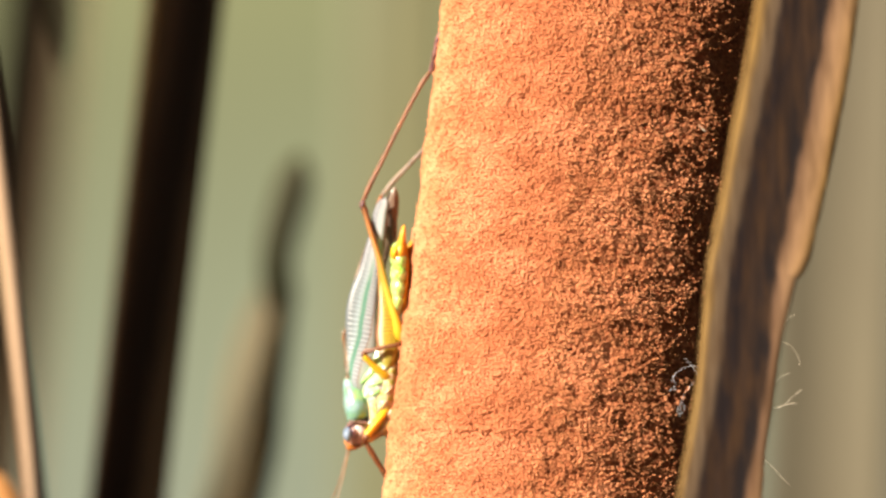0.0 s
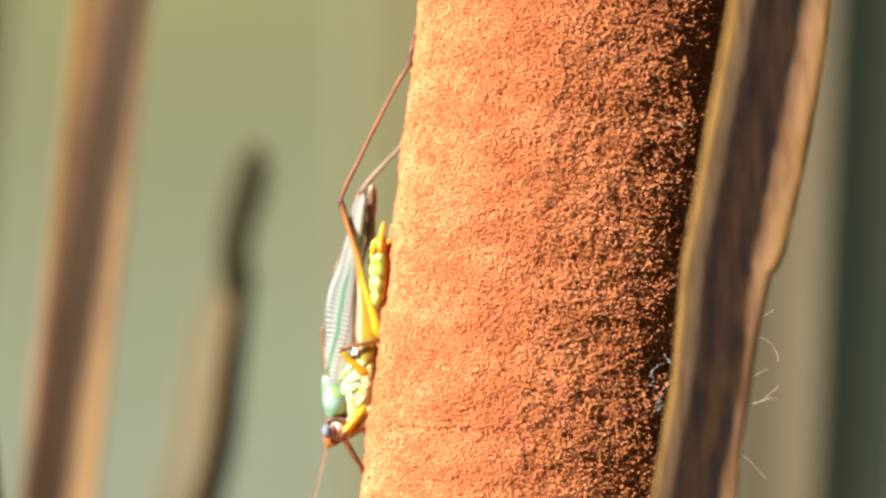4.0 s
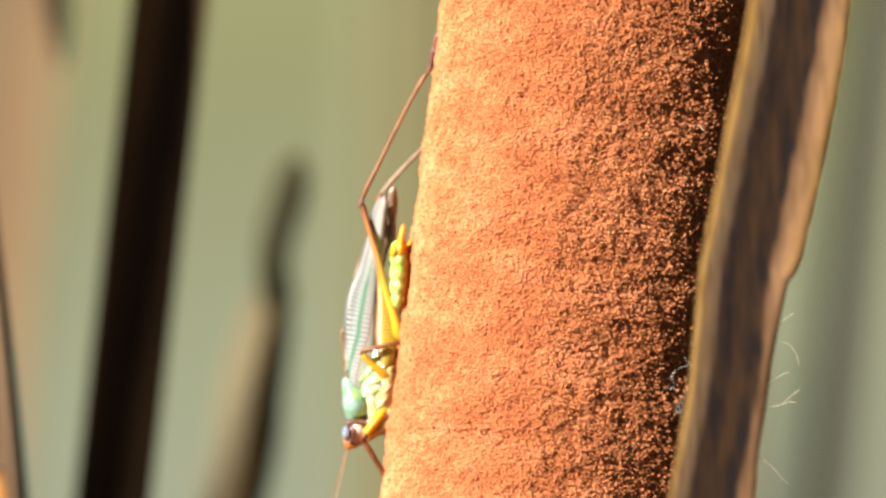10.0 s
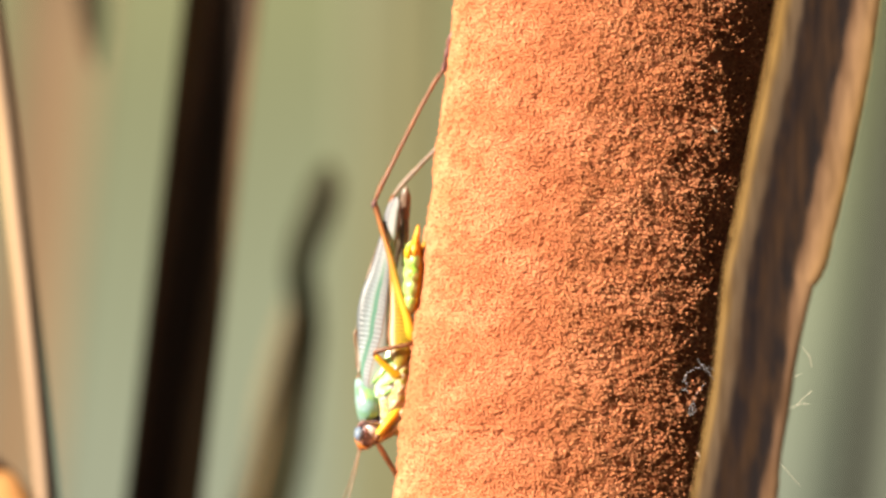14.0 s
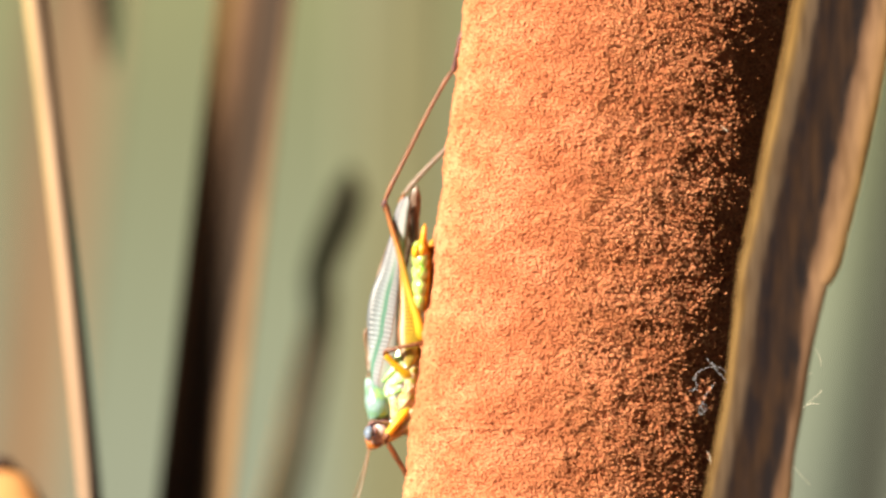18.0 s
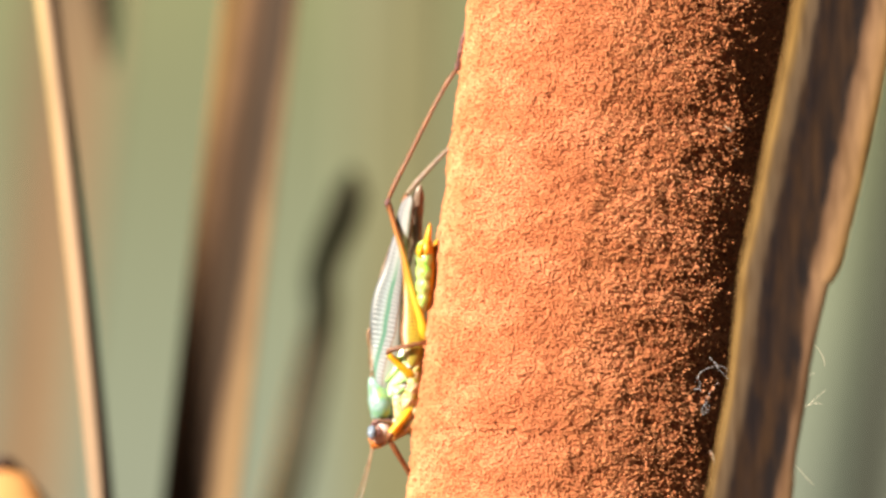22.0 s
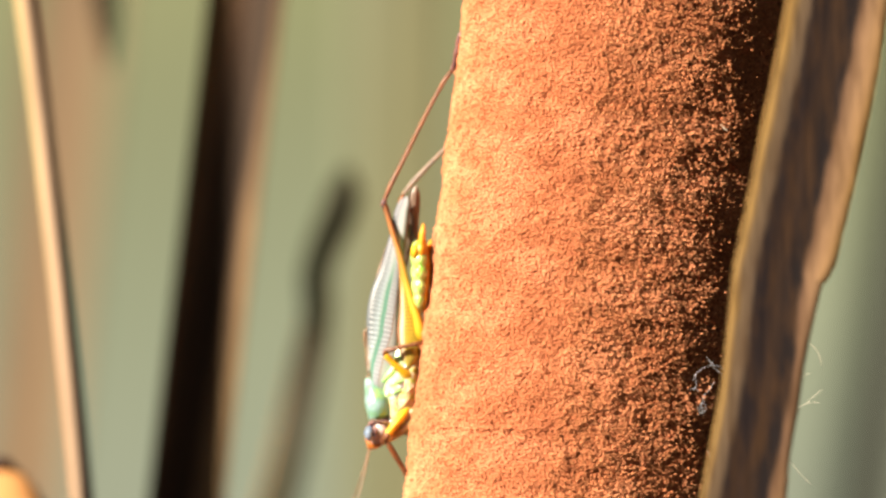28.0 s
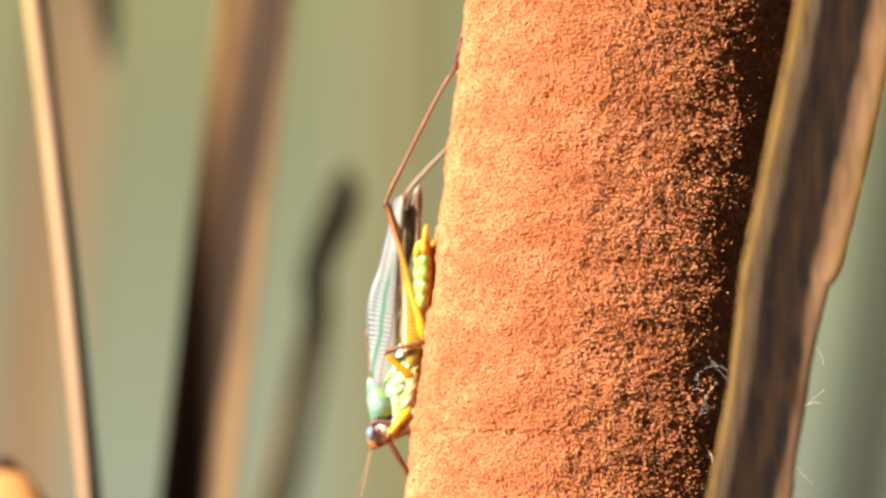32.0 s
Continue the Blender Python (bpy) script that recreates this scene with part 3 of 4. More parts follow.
m, nt, b = material("ridge_skin", 0.4, 0.4)
nt.links.new(ramp(nt, across(nt, 1), [(0.1, (0.56, 0.34, 0.02)), (0.42, (0.50, 0.27, 0.02)), (0.62, (0.36, 0.15, 0.02)), (0.85, (0.26, 0.095, 0.022)), (1.0, (0.13, 0.045, 0.018))]), b.inputs["Base Color"])
RIDGE = m
ORANGE_LEG = tint("orange_leg", (0.30, 0.09, 0.02), (0.45, 0.17, 0.035))
RED_LEG = tint("red_leg", (0.085, 0.030, 0.012), (0.20, 0.072, 0.026))
GREY_LEG = tint("grey_leg", (0.13, 0.085, 0.062), (0.22, 0.16, 0.125))
YELLOW = tint("yellow_skin", (0.50, 0.28, 0.01), (0.66, 0.42, 0.02))
AMBER = tint("amber_skin", (0.50, 0.22, 0.008), (0.64, 0.34, 0.02))
LIME = tint("lime_skin", (0.22, 0.46, 0.04), (0.54, 0.66, 0.30), 1700, 0.2, 0.8)
GREEN = tint("green_skin", (0.36, 0.58, 0.20), (0.60, 0.70, 0.50), 900, 0.25, 0.6)
PINK = tint("pink_skin", (0.42, 0.29, 0.27), (0.58, 0.44, 0.41), 900, 0.3, 0.6)
PEACH = tint("peach_skin", (0.36, 0.22, 0.06), (0.56, 0.40, 0.16), 1500)
MAUVE = tint("mauve_skin", (0.08, 0.035, 0.038), (0.18, 0.085, 0.085), 900)
EYE_BLUE = tint("eye_skin", (0.12, 0.17, 0.26), (0.20, 0.26, 0.36), 300, 0.1, 0.9)
BROWN = mottled("brown_wing", (0.035, 0.018, 0.012), (0.32, 0.23, 0.17), 1.0, 0.3, (5200, 5200, 500), relief=0.3, spec=0.6)
SIDE_GREEN = tint("side_green", (0.22, 0.56, 0.10), (0.56, 0.72, 0.46), 1500, 0.18, 0.9)
RIM = tint("rim_skin", (0.10, 0.05, 0.03), (0.26, 0.17, 0.11), 500, 0.3)
m, nt, b = material("patch_skin", 0.35, 0.4)
cell = noise_tex(nt, 1700, 2)
nt.links.new(ramp(nt, cell, [(0.34, (0.36, 0.46, 0.08)), (0.44, (0.56, 0.48, 0.14)), (0.52, (0.62, 0.53, 0.38)), (0.60, (0.50, 0.30, 0.16)), (0.68, (0.62, 0.47, 0.10))]), b.inputs["Base Color"])
bump(nt, b, cell, 0.4, 0.0002)
soft_skin(b)
PATCH = m
ROOT = tint("root_skin", (0.10, 0.05, 0.03), (0.44, 0.41, 0.37), 1800, 0.35)
WHITE_SKIN = tint("white_skin", (0.46, 0.50, 0.50), (0.60, 0.62, 0.64), 900, 0.2, 0.8)


def wing_material():
    """Leathery forewing: grey outer margin, white netted cells, a green vein stripe near the base, brown inner edge near the tip."""
    m, nt, b = material("wing_skin", 0.42, 0.4)
    u, v = across(nt, 0), across(nt, 1)
    drift = ramp(nt, v, [(0.10, (0.60, 0.60, 0.60)), (0.18, (0.46, 0.46, 0.46)), (0.29, (0.13, 0.13, 0.13)), (0.38, (0.02, 0.02, 0.02)), (0.5, (0, 0, 0))])
    p = maths(nt, "MULTIPLY", maths(nt, "ADD", u, drift), 0.625)
    low = ramp(nt, p, [(0.0, (0.085, 0.098, 0.115)), (0.11, (0.115, 0.130, 0.145)), (0.20, (0.17, 0.20, 0.215)), (0.24, (0.232, 0.275, 0.301)), (0.28, (0.249, 0.301, 0.318)), (0.315, (0.20, 0.267, 0.241)), (0.335, (0.080, 0.205, 0.155)),
                       (0.395, (0.095, 0.225, 0.170)), (0.415, (0.292, 0.318, 0.344)), (0.555, (0.318, 0.335, 0.361)), (0.575, (0.20, 0.11, 0.07)), (0.60, (0.327, 0.344, 0.327)), (0.80, (0.267, 0.327, 0.292)), (1.0, (0.241, 0.335, 0.241))])
    high = ramp(nt, u, [(0.0, (0.09, 0.095, 0.12)), (0.26, (0.17, 0.18, 0.20)), (0.38, (0.327, 0.344, 0.361)), (0.66, (0.43, 0.447, 0.464)), (0.76, (0.20, 0.249, 0.224)),
                        (0.88, (0.10, 0.06, 0.04)), (1.0, (0.07, 0.035, 0.025))])
    col = mix(nt, low, high, ramp(nt, v, [(0.50, (0, 0, 0)), (0.70, (1, 1, 1))]))
    stray = maths(nt, "MULTIPLY", noise_tex(nt, 1100, 2), 3.2)
    rung = maths(nt, "SINE", maths(nt, "ADD", maths(nt, "MULTIPLY", v, 350.0), maths(nt, "ADD", maths(nt, "MULTIPLY", u, 9.0), stray)))
    ladder = ramp(nt, maths(nt, "ADD", maths(nt, "MULTIPLY", rung, 0.5), 0.5), [(0.05, (0.62, 0.68, 0.67)), (0.36, (1.10, 1.13, 1.15))])
    where = ramp(nt, p, [(0.06, (0, 0, 0)), (0.14, (1, 1, 1)), (0.27, (1, 1, 1)), (0.32, (0.15, 0.15, 0.15)), (0.40, (0.15, 0.15, 0.15)), (0.42, (1, 1, 1)), (0.55, (1, 1, 1)), (0.60, (0.1, 0.1, 0.1))])
    col = mix(nt, col, ladder, maths(nt, "MULTIPLY", maths(nt, "MULTIPLY", where, 0.7), ramp(nt, v, [(0.56, (1, 1, 1)), (0.70, (0.1, 0.1, 0.1))])), "MULTIPLY")
    vein = maths(nt, "SINE", maths(nt, "MULTIPLY", u, 62.0))
    col = mix(nt, col, ramp(nt, vein, [(0.75, (1, 1, 1)), (0.98, (0.72, 0.76, 0.74))]), 0.7, "MULTIPLY")
    nt.links.new(col, b.inputs["Base Color"])
    bump(nt, b, maths(nt, "MULTIPLY", rung, where), 0.4, 0.00005)
    return m


def femur_material():
    """Yellow thigh with rows of fine dark hatching on its thick half."""
    m, nt, b = material("femur_skin", 0.35, 0.5)
    soft_skin(b)
    u, v = across(nt, 0), across(nt, 1)
    base = ramp(nt, v, [(0.0, (0.38, 0.38, 0.08)), (0.22, (0.44, 0.33, 0.03)), (0.42, (0.42, 0.28, 0.03)), (0.6, (0.30, 0.13, 0.018)), (0.8, (0.20, 0.07, 0.014)), (1.0, (0.15, 0.045, 0.014))])
    edge = ramp(nt, u, [(0.05, (0.20, 0.09, 0.04)), (0.10, (0.20, 0.09, 0.04)), (0.15, (0.50, 0.44, 0.34)), (0.26, (0.46, 0.38, 0.22)), (0.34, (0.44, 0.32, 0.04))])
    thick = ramp(nt, v, [(0.05, (0, 0, 0)), (0.12, (1, 1, 1)), (0.46, (1, 1, 1)), (0.56, (0, 0, 0))])
    base = mix(nt, base, edge, maths(nt, "MULTIPLY", thick, ramp(nt, u, [(0.3, (1, 1, 1)), (0.38, (0, 0, 0))])))
    wave = maths(nt, "SINE", maths(nt, "ADD", maths(nt, "MULTIPLY", v, 330.0), maths(nt, "MULTIPLY", maths(nt, "ABSOLUTE", maths(nt, "SUBTRACT", u, 0.48)), 7.0)))
    line = ramp(nt, wave, [(0.3, (0, 0, 0)), (0.7, (1, 1, 1))])
    where = maths(nt, "MULTIPLY", ramp(nt, u, [(0.24, (0, 0, 0)), (0.30, (1, 1, 1)), (0.70, (1, 1, 1)), (0.78, (0, 0, 0))]), thick)
    nt.links.new(mix(nt, base, (0.09, 0.04, 0.012), maths(nt, "MULTIPLY", maths(nt, "MULTIPLY", line, where), 0.9)), b.inputs["Base Color"])
    return m


def shield_material():
    """Shiny neck shield, marbled in blue-green, pale blue and yellow-green."""
    m, nt, b = material("shield_skin", 0.3, 0.6)
    soft_skin(b)
    f = noise_tex(nt, 900, 3)
    col = ramp(nt, f, [(0.3, (0.24, 0.36, 0.11)), (0.42, (0.15, 0.30, 0.20)), (0.55, (0.18, 0.32, 0.29)), (0.66, (0.28, 0.38, 0.42)), (0.75, (0.26, 0.40, 0.19))])
    nt.links.new(col, b.inputs["Base Color"])
    bump(nt, b, noise_tex(nt, 900, 3), 0.5, 0.0002)
    return m


SHIELD = shield_material()
WING, FEMUR = wing_material(), femur_material()


def katydid():
    base = thing("katydid", (-0.00449, 0.0018, 1.49420), "slender green and yellow katydid clinging head down to the cattail", "insect")

    def piece(name, rows, mat, label="", parent=base, sides=12, n=20, pivot=None, square=1.0):
        me = sweep(name, rows, mat, sides=sides, n=n, square=square)
        ob = part(name, me, parent, label)
        if pivot:
            p = Vector((pivot[0], pivot[1], pivot[2])) / 1000
            me.transform(Matrix.Translation(-p))
            ob.location = p
        return ob

    # thorax and abdomen
    piece("thorax", [(0.98, -0.6, -8.49, 0.39, 0.8), (0.78, -0.6, -7.51, 1.07, 1.8), (0.78, -0.7, -6.29, 1.46, 2.2), (1.12, -0.7, -4.60, 1.56, 2.3), (1.56, -0.3, -1.90, 1.37, 2.1), (2.15, 0, 0.54, 0.88, 1.6), (2.59, 0, 1.51, 0.29, 0.8)], GREEN, "pale green thorax")
    piece("breast", [(1.95, -1.4, -10.29, 0.15, 0.3), (1.56, -1.5, -9.56, 0.59, 1), (1.46, -1.8, -7.51, 0.98, 1.1), (1.76, -1.9, -5.80, 0.88, 1.1), (2.24, -1.6, -4.10, 0.49, 0.9), (2.63, -1, -3.12, 0.10, 0.3)], PATCH, "yellow-green patched underside of the thorax")
    for rows in ([(-0.20, -2.2, -6.88, 0.10, 0.2), (0.39, -2.6, -6.59, 0.29, 0.3), (1.17, -2.6, -6.29, 0.24, 0.3), (1.66, -2.3, -6.20, 0.10, 0.2)], [(0.10, -2.4, -6.00, 0.10, 0.2), (0.68, -2.8, -5.66, 0.29, 0.3), (1.46, -2.6, -5.51, 0.20, 0.3), (1.85, -2.3, -5.61, 0.07, 0.2)], [(-0.39, -2.2, -5.61, 0.10, 0.2), (0.10, -2.6, -5.02, 0.24, 0.3), (0.59, -2.7, -4.44, 0.20, 0.3), (0.78, -2.6, -4.05, 0.07, 0.2)]):
        piece("side_plate", rows, SIDE_GREEN, "bright green side plate")
    for rows in ([(0.20, -2.4, -7.07, 0.07, 0.2), (0.54, -2.6, -6.93, 0.17, 0.3), (0.98, -2.4, -6.93, 0.07, 0.2)], [(0.88, -2.7, -6.10, 0.05, 0.2), (1.17, -2.8, -6.00, 0.15, 0.25), (1.56, -2.6, -6.00, 0.05, 0.2)], [(1.37, -2.5, -4.73, 0.07, 0.2), (1.56, -2.7, -4.34, 0.20, 0.3), (1.76, -2.5, -3.85, 0.07, 0.2)]):
        piece("side_spot", rows, WHITE_SKIN, "pale shiny spot")
    belly = piece("abdomen", [(2.56, -1.1, -0.05, 0.30, 0.5), (2.66, -1.1, 0.78, 0.50, 0.9), (2.76, -1.1, 1.51, 0.64, 1.2), (2.80, -1.1, 1.76, 0.60, 1.1), (2.83, -1.1, 2.24, 0.72, 1.4), (2.85, -1.1, 2.83, 0.74, 1.5), (2.88, -1.1, 3.02, 0.69, 1.4), (2.90, -1.1, 3.56, 0.79, 1.7), (2.93, -1.1, 4.10, 0.79, 1.7), (2.95, -1.1, 4.29, 0.74, 1.55), (2.95, -1.1, 4.83, 0.81, 1.7), (2.90, -1.1, 5.32, 0.79, 1.6), (2.85, -1.1, 5.56, 0.69, 1.4), (2.85, -1.1, 6.20, 0.55, 1), (2.95, -1.1, 6.54, 0.25, 0.4)], LIME, "glossy lime-green abdomen", pivot=(2.73, 0, -0.05), n=44, sides=16)
    pv = Vector((2.73, 0, -0.05)) / 1000
    belly.location.y -= 0.0018

    def on_belly(name, rows, mat, label="", **more):
        ob = piece(name, rows, mat, label, belly, **more)
        ob.location = -pv
        return ob

    on_belly("belly_edge", [(3.17, -1.2, 0.24, 0.10, 0.3), (3.32, -1.4, 1.76, 0.24, 0.6), (3.41, -1.5, 2.98, 0.32, 0.7), (3.46, -1.6, 4.05, 0.32, 0.7), (3.46, -1.6, 5.02, 0.32, 0.6), (3.46, -1.6, 5.90, 0.22, 0.4), (3.46, -1.6, 6.59, 0.05, 0.1)], AMBER, "orange strip along the abdomen")
    on_belly("tail_lobe", [(2.93, -1.6, 5.12, 0.39, 0.9), (2.98, -1.7, 5.61, 0.59, 1.1), (3.07, -1.7, 6.10, 0.54, 1), (3.17, -1.6, 6.49, 0.39, 0.8), (3.32, -1.5, 6.73, 0.15, 0.4)], AMBER, "amber tail end")
    on_belly("tail_knob", [(2.54, -2, 5.12, 0.10, 0.2), (2.49, -2.2, 5.37, 0.32, 0.6), (2.49, -2.2, 5.71, 0.34, 0.7), (2.59, -2.1, 6.05, 0.22, 0.4), (2.68, -2, 6.20, 0.05, 0.1)], YELLOW, "yellow knob on the tail end")
    on_belly("cercus", [(3.02, -2.1, 5.80, 0.29, 0.6), (3.12, -2.2, 6.59, 0.29, 0.5), (3.22, -2.2, 7.37, 0.24, 0.42), (3.29, -2.2, 7.85, 0.13, 0.25), (3.32, -2.2, 8.05, 0.03, 0.1)], AMBER, "orange pointed tail feeler")
    on_belly("cercus", [(3.66, -0.5, 3.46, 0.15, 0.3), (3.71, -0.4, 4.44, 0.24, 0.5), (3.71, -0.3, 5.41, 0.24, 0.5), (3.85, -0.3, 6.29, 0.20, 0.4), (3.95, -0.3, 6.68, 0.05, 0.2)], AMBER, "orange pointed tail feeler")

    # pronotum and head
    piece("pronotum", [(-0.49, -0.5, -9.07, 0.39, 0.9), (-0.68, -0.5, -8.78, 0.88, 1.9), (-0.73, -0.5, -8.24, 1.05, 2.3), (-0.83, -0.5, -7.51, 1.12, 2.4), (-1.02, -0.5, -6.78, 1.02, 2.2), (-1.32, -0.5, -6.20, 0.73, 1.7), (-1.56, -0.4, -5.71, 0.39, 1.1), (-1.71, -0.2, -5.37, 0.10, 0.3)], SHIELD, "smooth blue-green neck shield", square=0.75, sides=20)
    piece("neck_plate", [(0.68, -1.6, -9.22, 0.20, 0.4), (0.78, -2.1, -8.63, 0.49, 0.6), (0.73, -2.3, -7.76, 0.54, 0.6), (0.59, -2.3, -6.98, 0.44, 0.5), (0.39, -2.1, -6.49, 0.15, 0.3)], PATCH, "pale patched plate behind the neck shield")
    piece("shield_edge", [(0.24, -1.4, -8.93, 0.07, 0.3), (0.24, -2, -8.34, 0.11, 0.3), (0.34, -2.2, -7.56, 0.12, 0.3), (0.20, -2.3, -6.88, 0.18, 0.3), (-0.10, -2.2, -6.49, 0.10, 0.2)], WHITE_SKIN, "pale rim of the neck shield")
    for rows in ([(-1.46, -2.2, -8.83, 0.05, 0.15), (-0.78, -2.6, -8.98, 0.06, 0.15), (0.00, -2.5, -9.12, 0.06, 0.15), (0.59, -2.2, -9.07, 0.04, 0.1)], [(0.59, -2.7, -6.78, 0.04, 0.1), (0.98, -2.9, -6.49, 0.05, 0.1), (1.56, -2.8, -6.39, 0.04, 0.1)], [(0.59, -2.8, -5.80, 0.03, 0.1), (1.07, -3, -5.80, 0.04, 0.1), (1.76, -2.7, -5.90, 0.03, 0.1)]):
        piece("seam", rows, RIM, "thin brown seam", sides=6)
    for rows in ([(0.98, -2.4, -8.15, 0.15, 0.3), (1.27, -2.6, -7.66, 0.34, 0.4), (1.66, -2.6, -7.17, 0.29, 0.4), (1.95, -2.6, -6.88, 0.10, 0.3)], [(1.37, -2.5, -6.78, 0.10, 0.3), (1.76, -2.7, -6.39, 0.24, 0.35), (2.15, -2.6, -6.00, 0.22, 0.3), (2.34, -2.5, -5.71, 0.07, 0.2)], [(1.17, -2.3, -9.90, 0.10, 0.3), (1.56, -2.4, -9.51, 0.34, 0.4), (1.95, -2.4, -9.12, 0.29, 0.4), (2.24, -2.4, -8.73, 0.10, 0.2)], [(1.56, -2.5, -8.83, 0.10, 0.2), (1.90, -2.5, -8.39, 0.24, 0.3), (2.20, -2.6, -7.95, 0.10, 0.2)], [(1.76, -2.4, -4.93, 0.10, 0.2), (2.24, -2.5, -4.44, 0.29, 0.4), (2.54, -2.3, -3.85, 0.20, 0.3), (2.73, -2.3, -3.37, 0.05, 0.2)]):
        piece("leg_socket", rows, PATCH, "pale yellow leg socket")
    head = piece("head", [(0.29, -0.2, -8.63, 0.49, 1.2), (-0.20, -0.2, -9.12, 1.02, 1.9), (-0.59, -0.2, -9.71, 1.17, 2.2), (-0.78, -0.2, -10.29, 1.02, 2), (-1.07, -0.2, -10.88, 0.63, 1.4), (-1.37, -0.2, -11.32, 0.24, 0.7), (-1.46, -0.2, -11.51, 0.05, 0.2)], PINK, "pinkish head")
    piece("cheek", [(1.76, -1, -9.02, 0.39, 0.8), (1.27, -1.3, -9.51, 0.63, 1.2), (0.59, -1.4, -10.05, 0.54, 1.1), (0.00, -1.2, -10.59, 0.34, 0.8), (-0.39, -1, -10.98, 0.10, 0.3)], PEACH, "peach-coloured jaw", head)
    piece("crown_stripe", [(-1.71, -1.3, -9.61, 0.12, 0.4), (-1.37, -1.9, -9.17, 0.18, 0.3), (-0.68, -2.15, -8.98, 0.16, 0.3), (-0.10, -2.2, -9.02, 0.13, 0.25), (0.29, -2, -9.22, 0.06, 0.2)], MAUVE, "dark mauve stripe behind the eye", head)
    piece("crown_stripe", [(-1.10, -2.25, -9.40, 0.08, 0.2), (-0.98, -2.4, -9.80, 0.12, 0.22), (-1.02, -2.3, -10.35, 0.06, 0.2)], MAUVE, "dark mauve stripe behind the eye", head)
    eye = piece("eye", [(-1.56, -1.8, -10.56, 0.10, 0.2), (-1.58, -1.95, -10.42, 0.29, 0.5), (-1.60, -2.05, -10.08, 0.43, 0.75), (-1.58, -1.95, -9.74, 0.30, 0.5), (-1.56, -1.8, -9.60, 0.08, 0.2)], EYE_BLUE, "glossy blue-grey eye", head, sides=16)
    piece("eye", [(-1.61, 1.1, -10.49, 0.10, 0.2), (-1.63, 1.2, -10.34, 0.29, 0.6), (-1.63, 1.2, -10.00, 0.39, 0.8), (-1.61, 1.2, -9.66, 0.29, 0.6), (-1.56, 1.1, -9.51, 0.10, 0.2)], EYE_BLUE, "glossy blue-grey eye", head, sides=16)
    piece("bead", [(0.36, -2.15, -9.42, 0.05, 0.1), (0.34, -2.3, -9.24, 0.17, 0.2), (0.32, -2.3, -9.08, 0.17, 0.2), (0.30, -2.15, -8.92, 0.05, 0.1)], WHITE_SKIN, "pale shiny bead beside the neck", head)
    piece("mouth", [(-1.76, -0.8, -10.68, 0.12, 0.4), (-1.51, -1.2, -10.98, 0.22, 0.6), (-1.17, -1.2, -11.22, 0.22, 0.6), (-0.83, -1.2, -11.17, 0.15, 0.5), (-0.59, -1, -10.98, 0.06, 0.3)], ORANGE_LEG, "orange-brown mouthparts", head)
    for d, far in ((-0.7, 0), (0.5, 1)):
        if far:
            rows = [(-1.51, 0.5, -11.17, 0.10, 0.1), (-1.76, 0.6, -11.95, 0.07, 0.07), (-2.15, 0.8, -13.37, 0.06, 0.06), (-2.93, 1.2, -15.56, 0.05, 0.05), (-3.80, 2, -17.51, 0.04, 0.04), (-6.05, 4, -21.90, 0.03, 0.03)]
        else:
            rows = [(-1.46, -0.7, -11.17, 0.10, 0.1), (-1.66, -0.8, -11.95, 0.08, 0.08), (-1.95, -1, -13.37, 0.06, 0.06), (-2.54, -1.4, -15.66, 0.05, 0.05), (-3.22, -2, -18.00, 0.04, 0.04), (-5.07, -4, -23.37, 0.03, 0.03)]
        part("antenna", sweep("antenna", rows, RIM, sides=6, n=30), head, "long thread-like brown feeler")
        piece("antenna_base", [(-1.32, -0.7, -10.88, 0.10, 0.2), (-1.46, -0.7, -11.07, 0.24, 0.3), (-1.56, -0.7, -11.41, 0.15, 0.2)] if not far else [(-1.37, 0.5, -10.88, 0.10, 0.2), (-1.51, 0.5, -11.07, 0.24, 0.3), (-1.61, 0.5, -11.41, 0.15, 0.2)], ORANGE_LEG, "orange feeler base", head)

    # wings
    wing = piece("forewing", [(-0.49, -1.5, -6.78, 0.39, 0.2), (-0.44, -2, -5.61, 0.88, 0.35), (-0.34, -2.3, -3.85, 1.17, 0.4), (-0.39, -2.4, -1.90, 1.29, 0.45), (-0.41, -2.3, 0.24, 1.34, 0.45), (-0.17, -2.1, 2.00, 1.22, 0.4), (0.29, -1.8, 3.76, 0.98, 0.4), (0.68, -1.7, 5.56, 0.83, 0.35), (1.07, -1.6, 7.32, 0.73, 0.3), (1.37, -1.6, 9.22, 0.63, 0.25), (1.61, -1.6, 10.00, 0.44, 0.18), (1.71, -1.6, 10.39, 0.10, 0.05)], WING, "netted grey-white forewing with a green stripe", n=44, sides=28, pivot=(-0.49, 0, -6.59))
    piece("forewing", [(-0.68, 0.8, -6.49, 0.49, 0.2), (-0.59, 1, -5.32, 0.88, 0.4), (-0.49, 1, -2.88, 1.27, 0.5), (-0.34, 0.8, 0.05, 1.41, 0.5), (0.20, 0.5, 2.98, 1.27, 0.45), (0.98, 0.2, 5.90, 1.07, 0.4), (1.66, 0, 7.85, 0.98, 0.35), (2.24, -0.2, 9.71, 0.63, 0.3), (2.44, -0.3, 10.78, 0.39, 0.2), (2.59, -0.3, 11.22, 0.07, 0.05)], BROWN, "dark brown far forewing", n=40, sides=20, pivot=(-0.59, 0, -6.29))
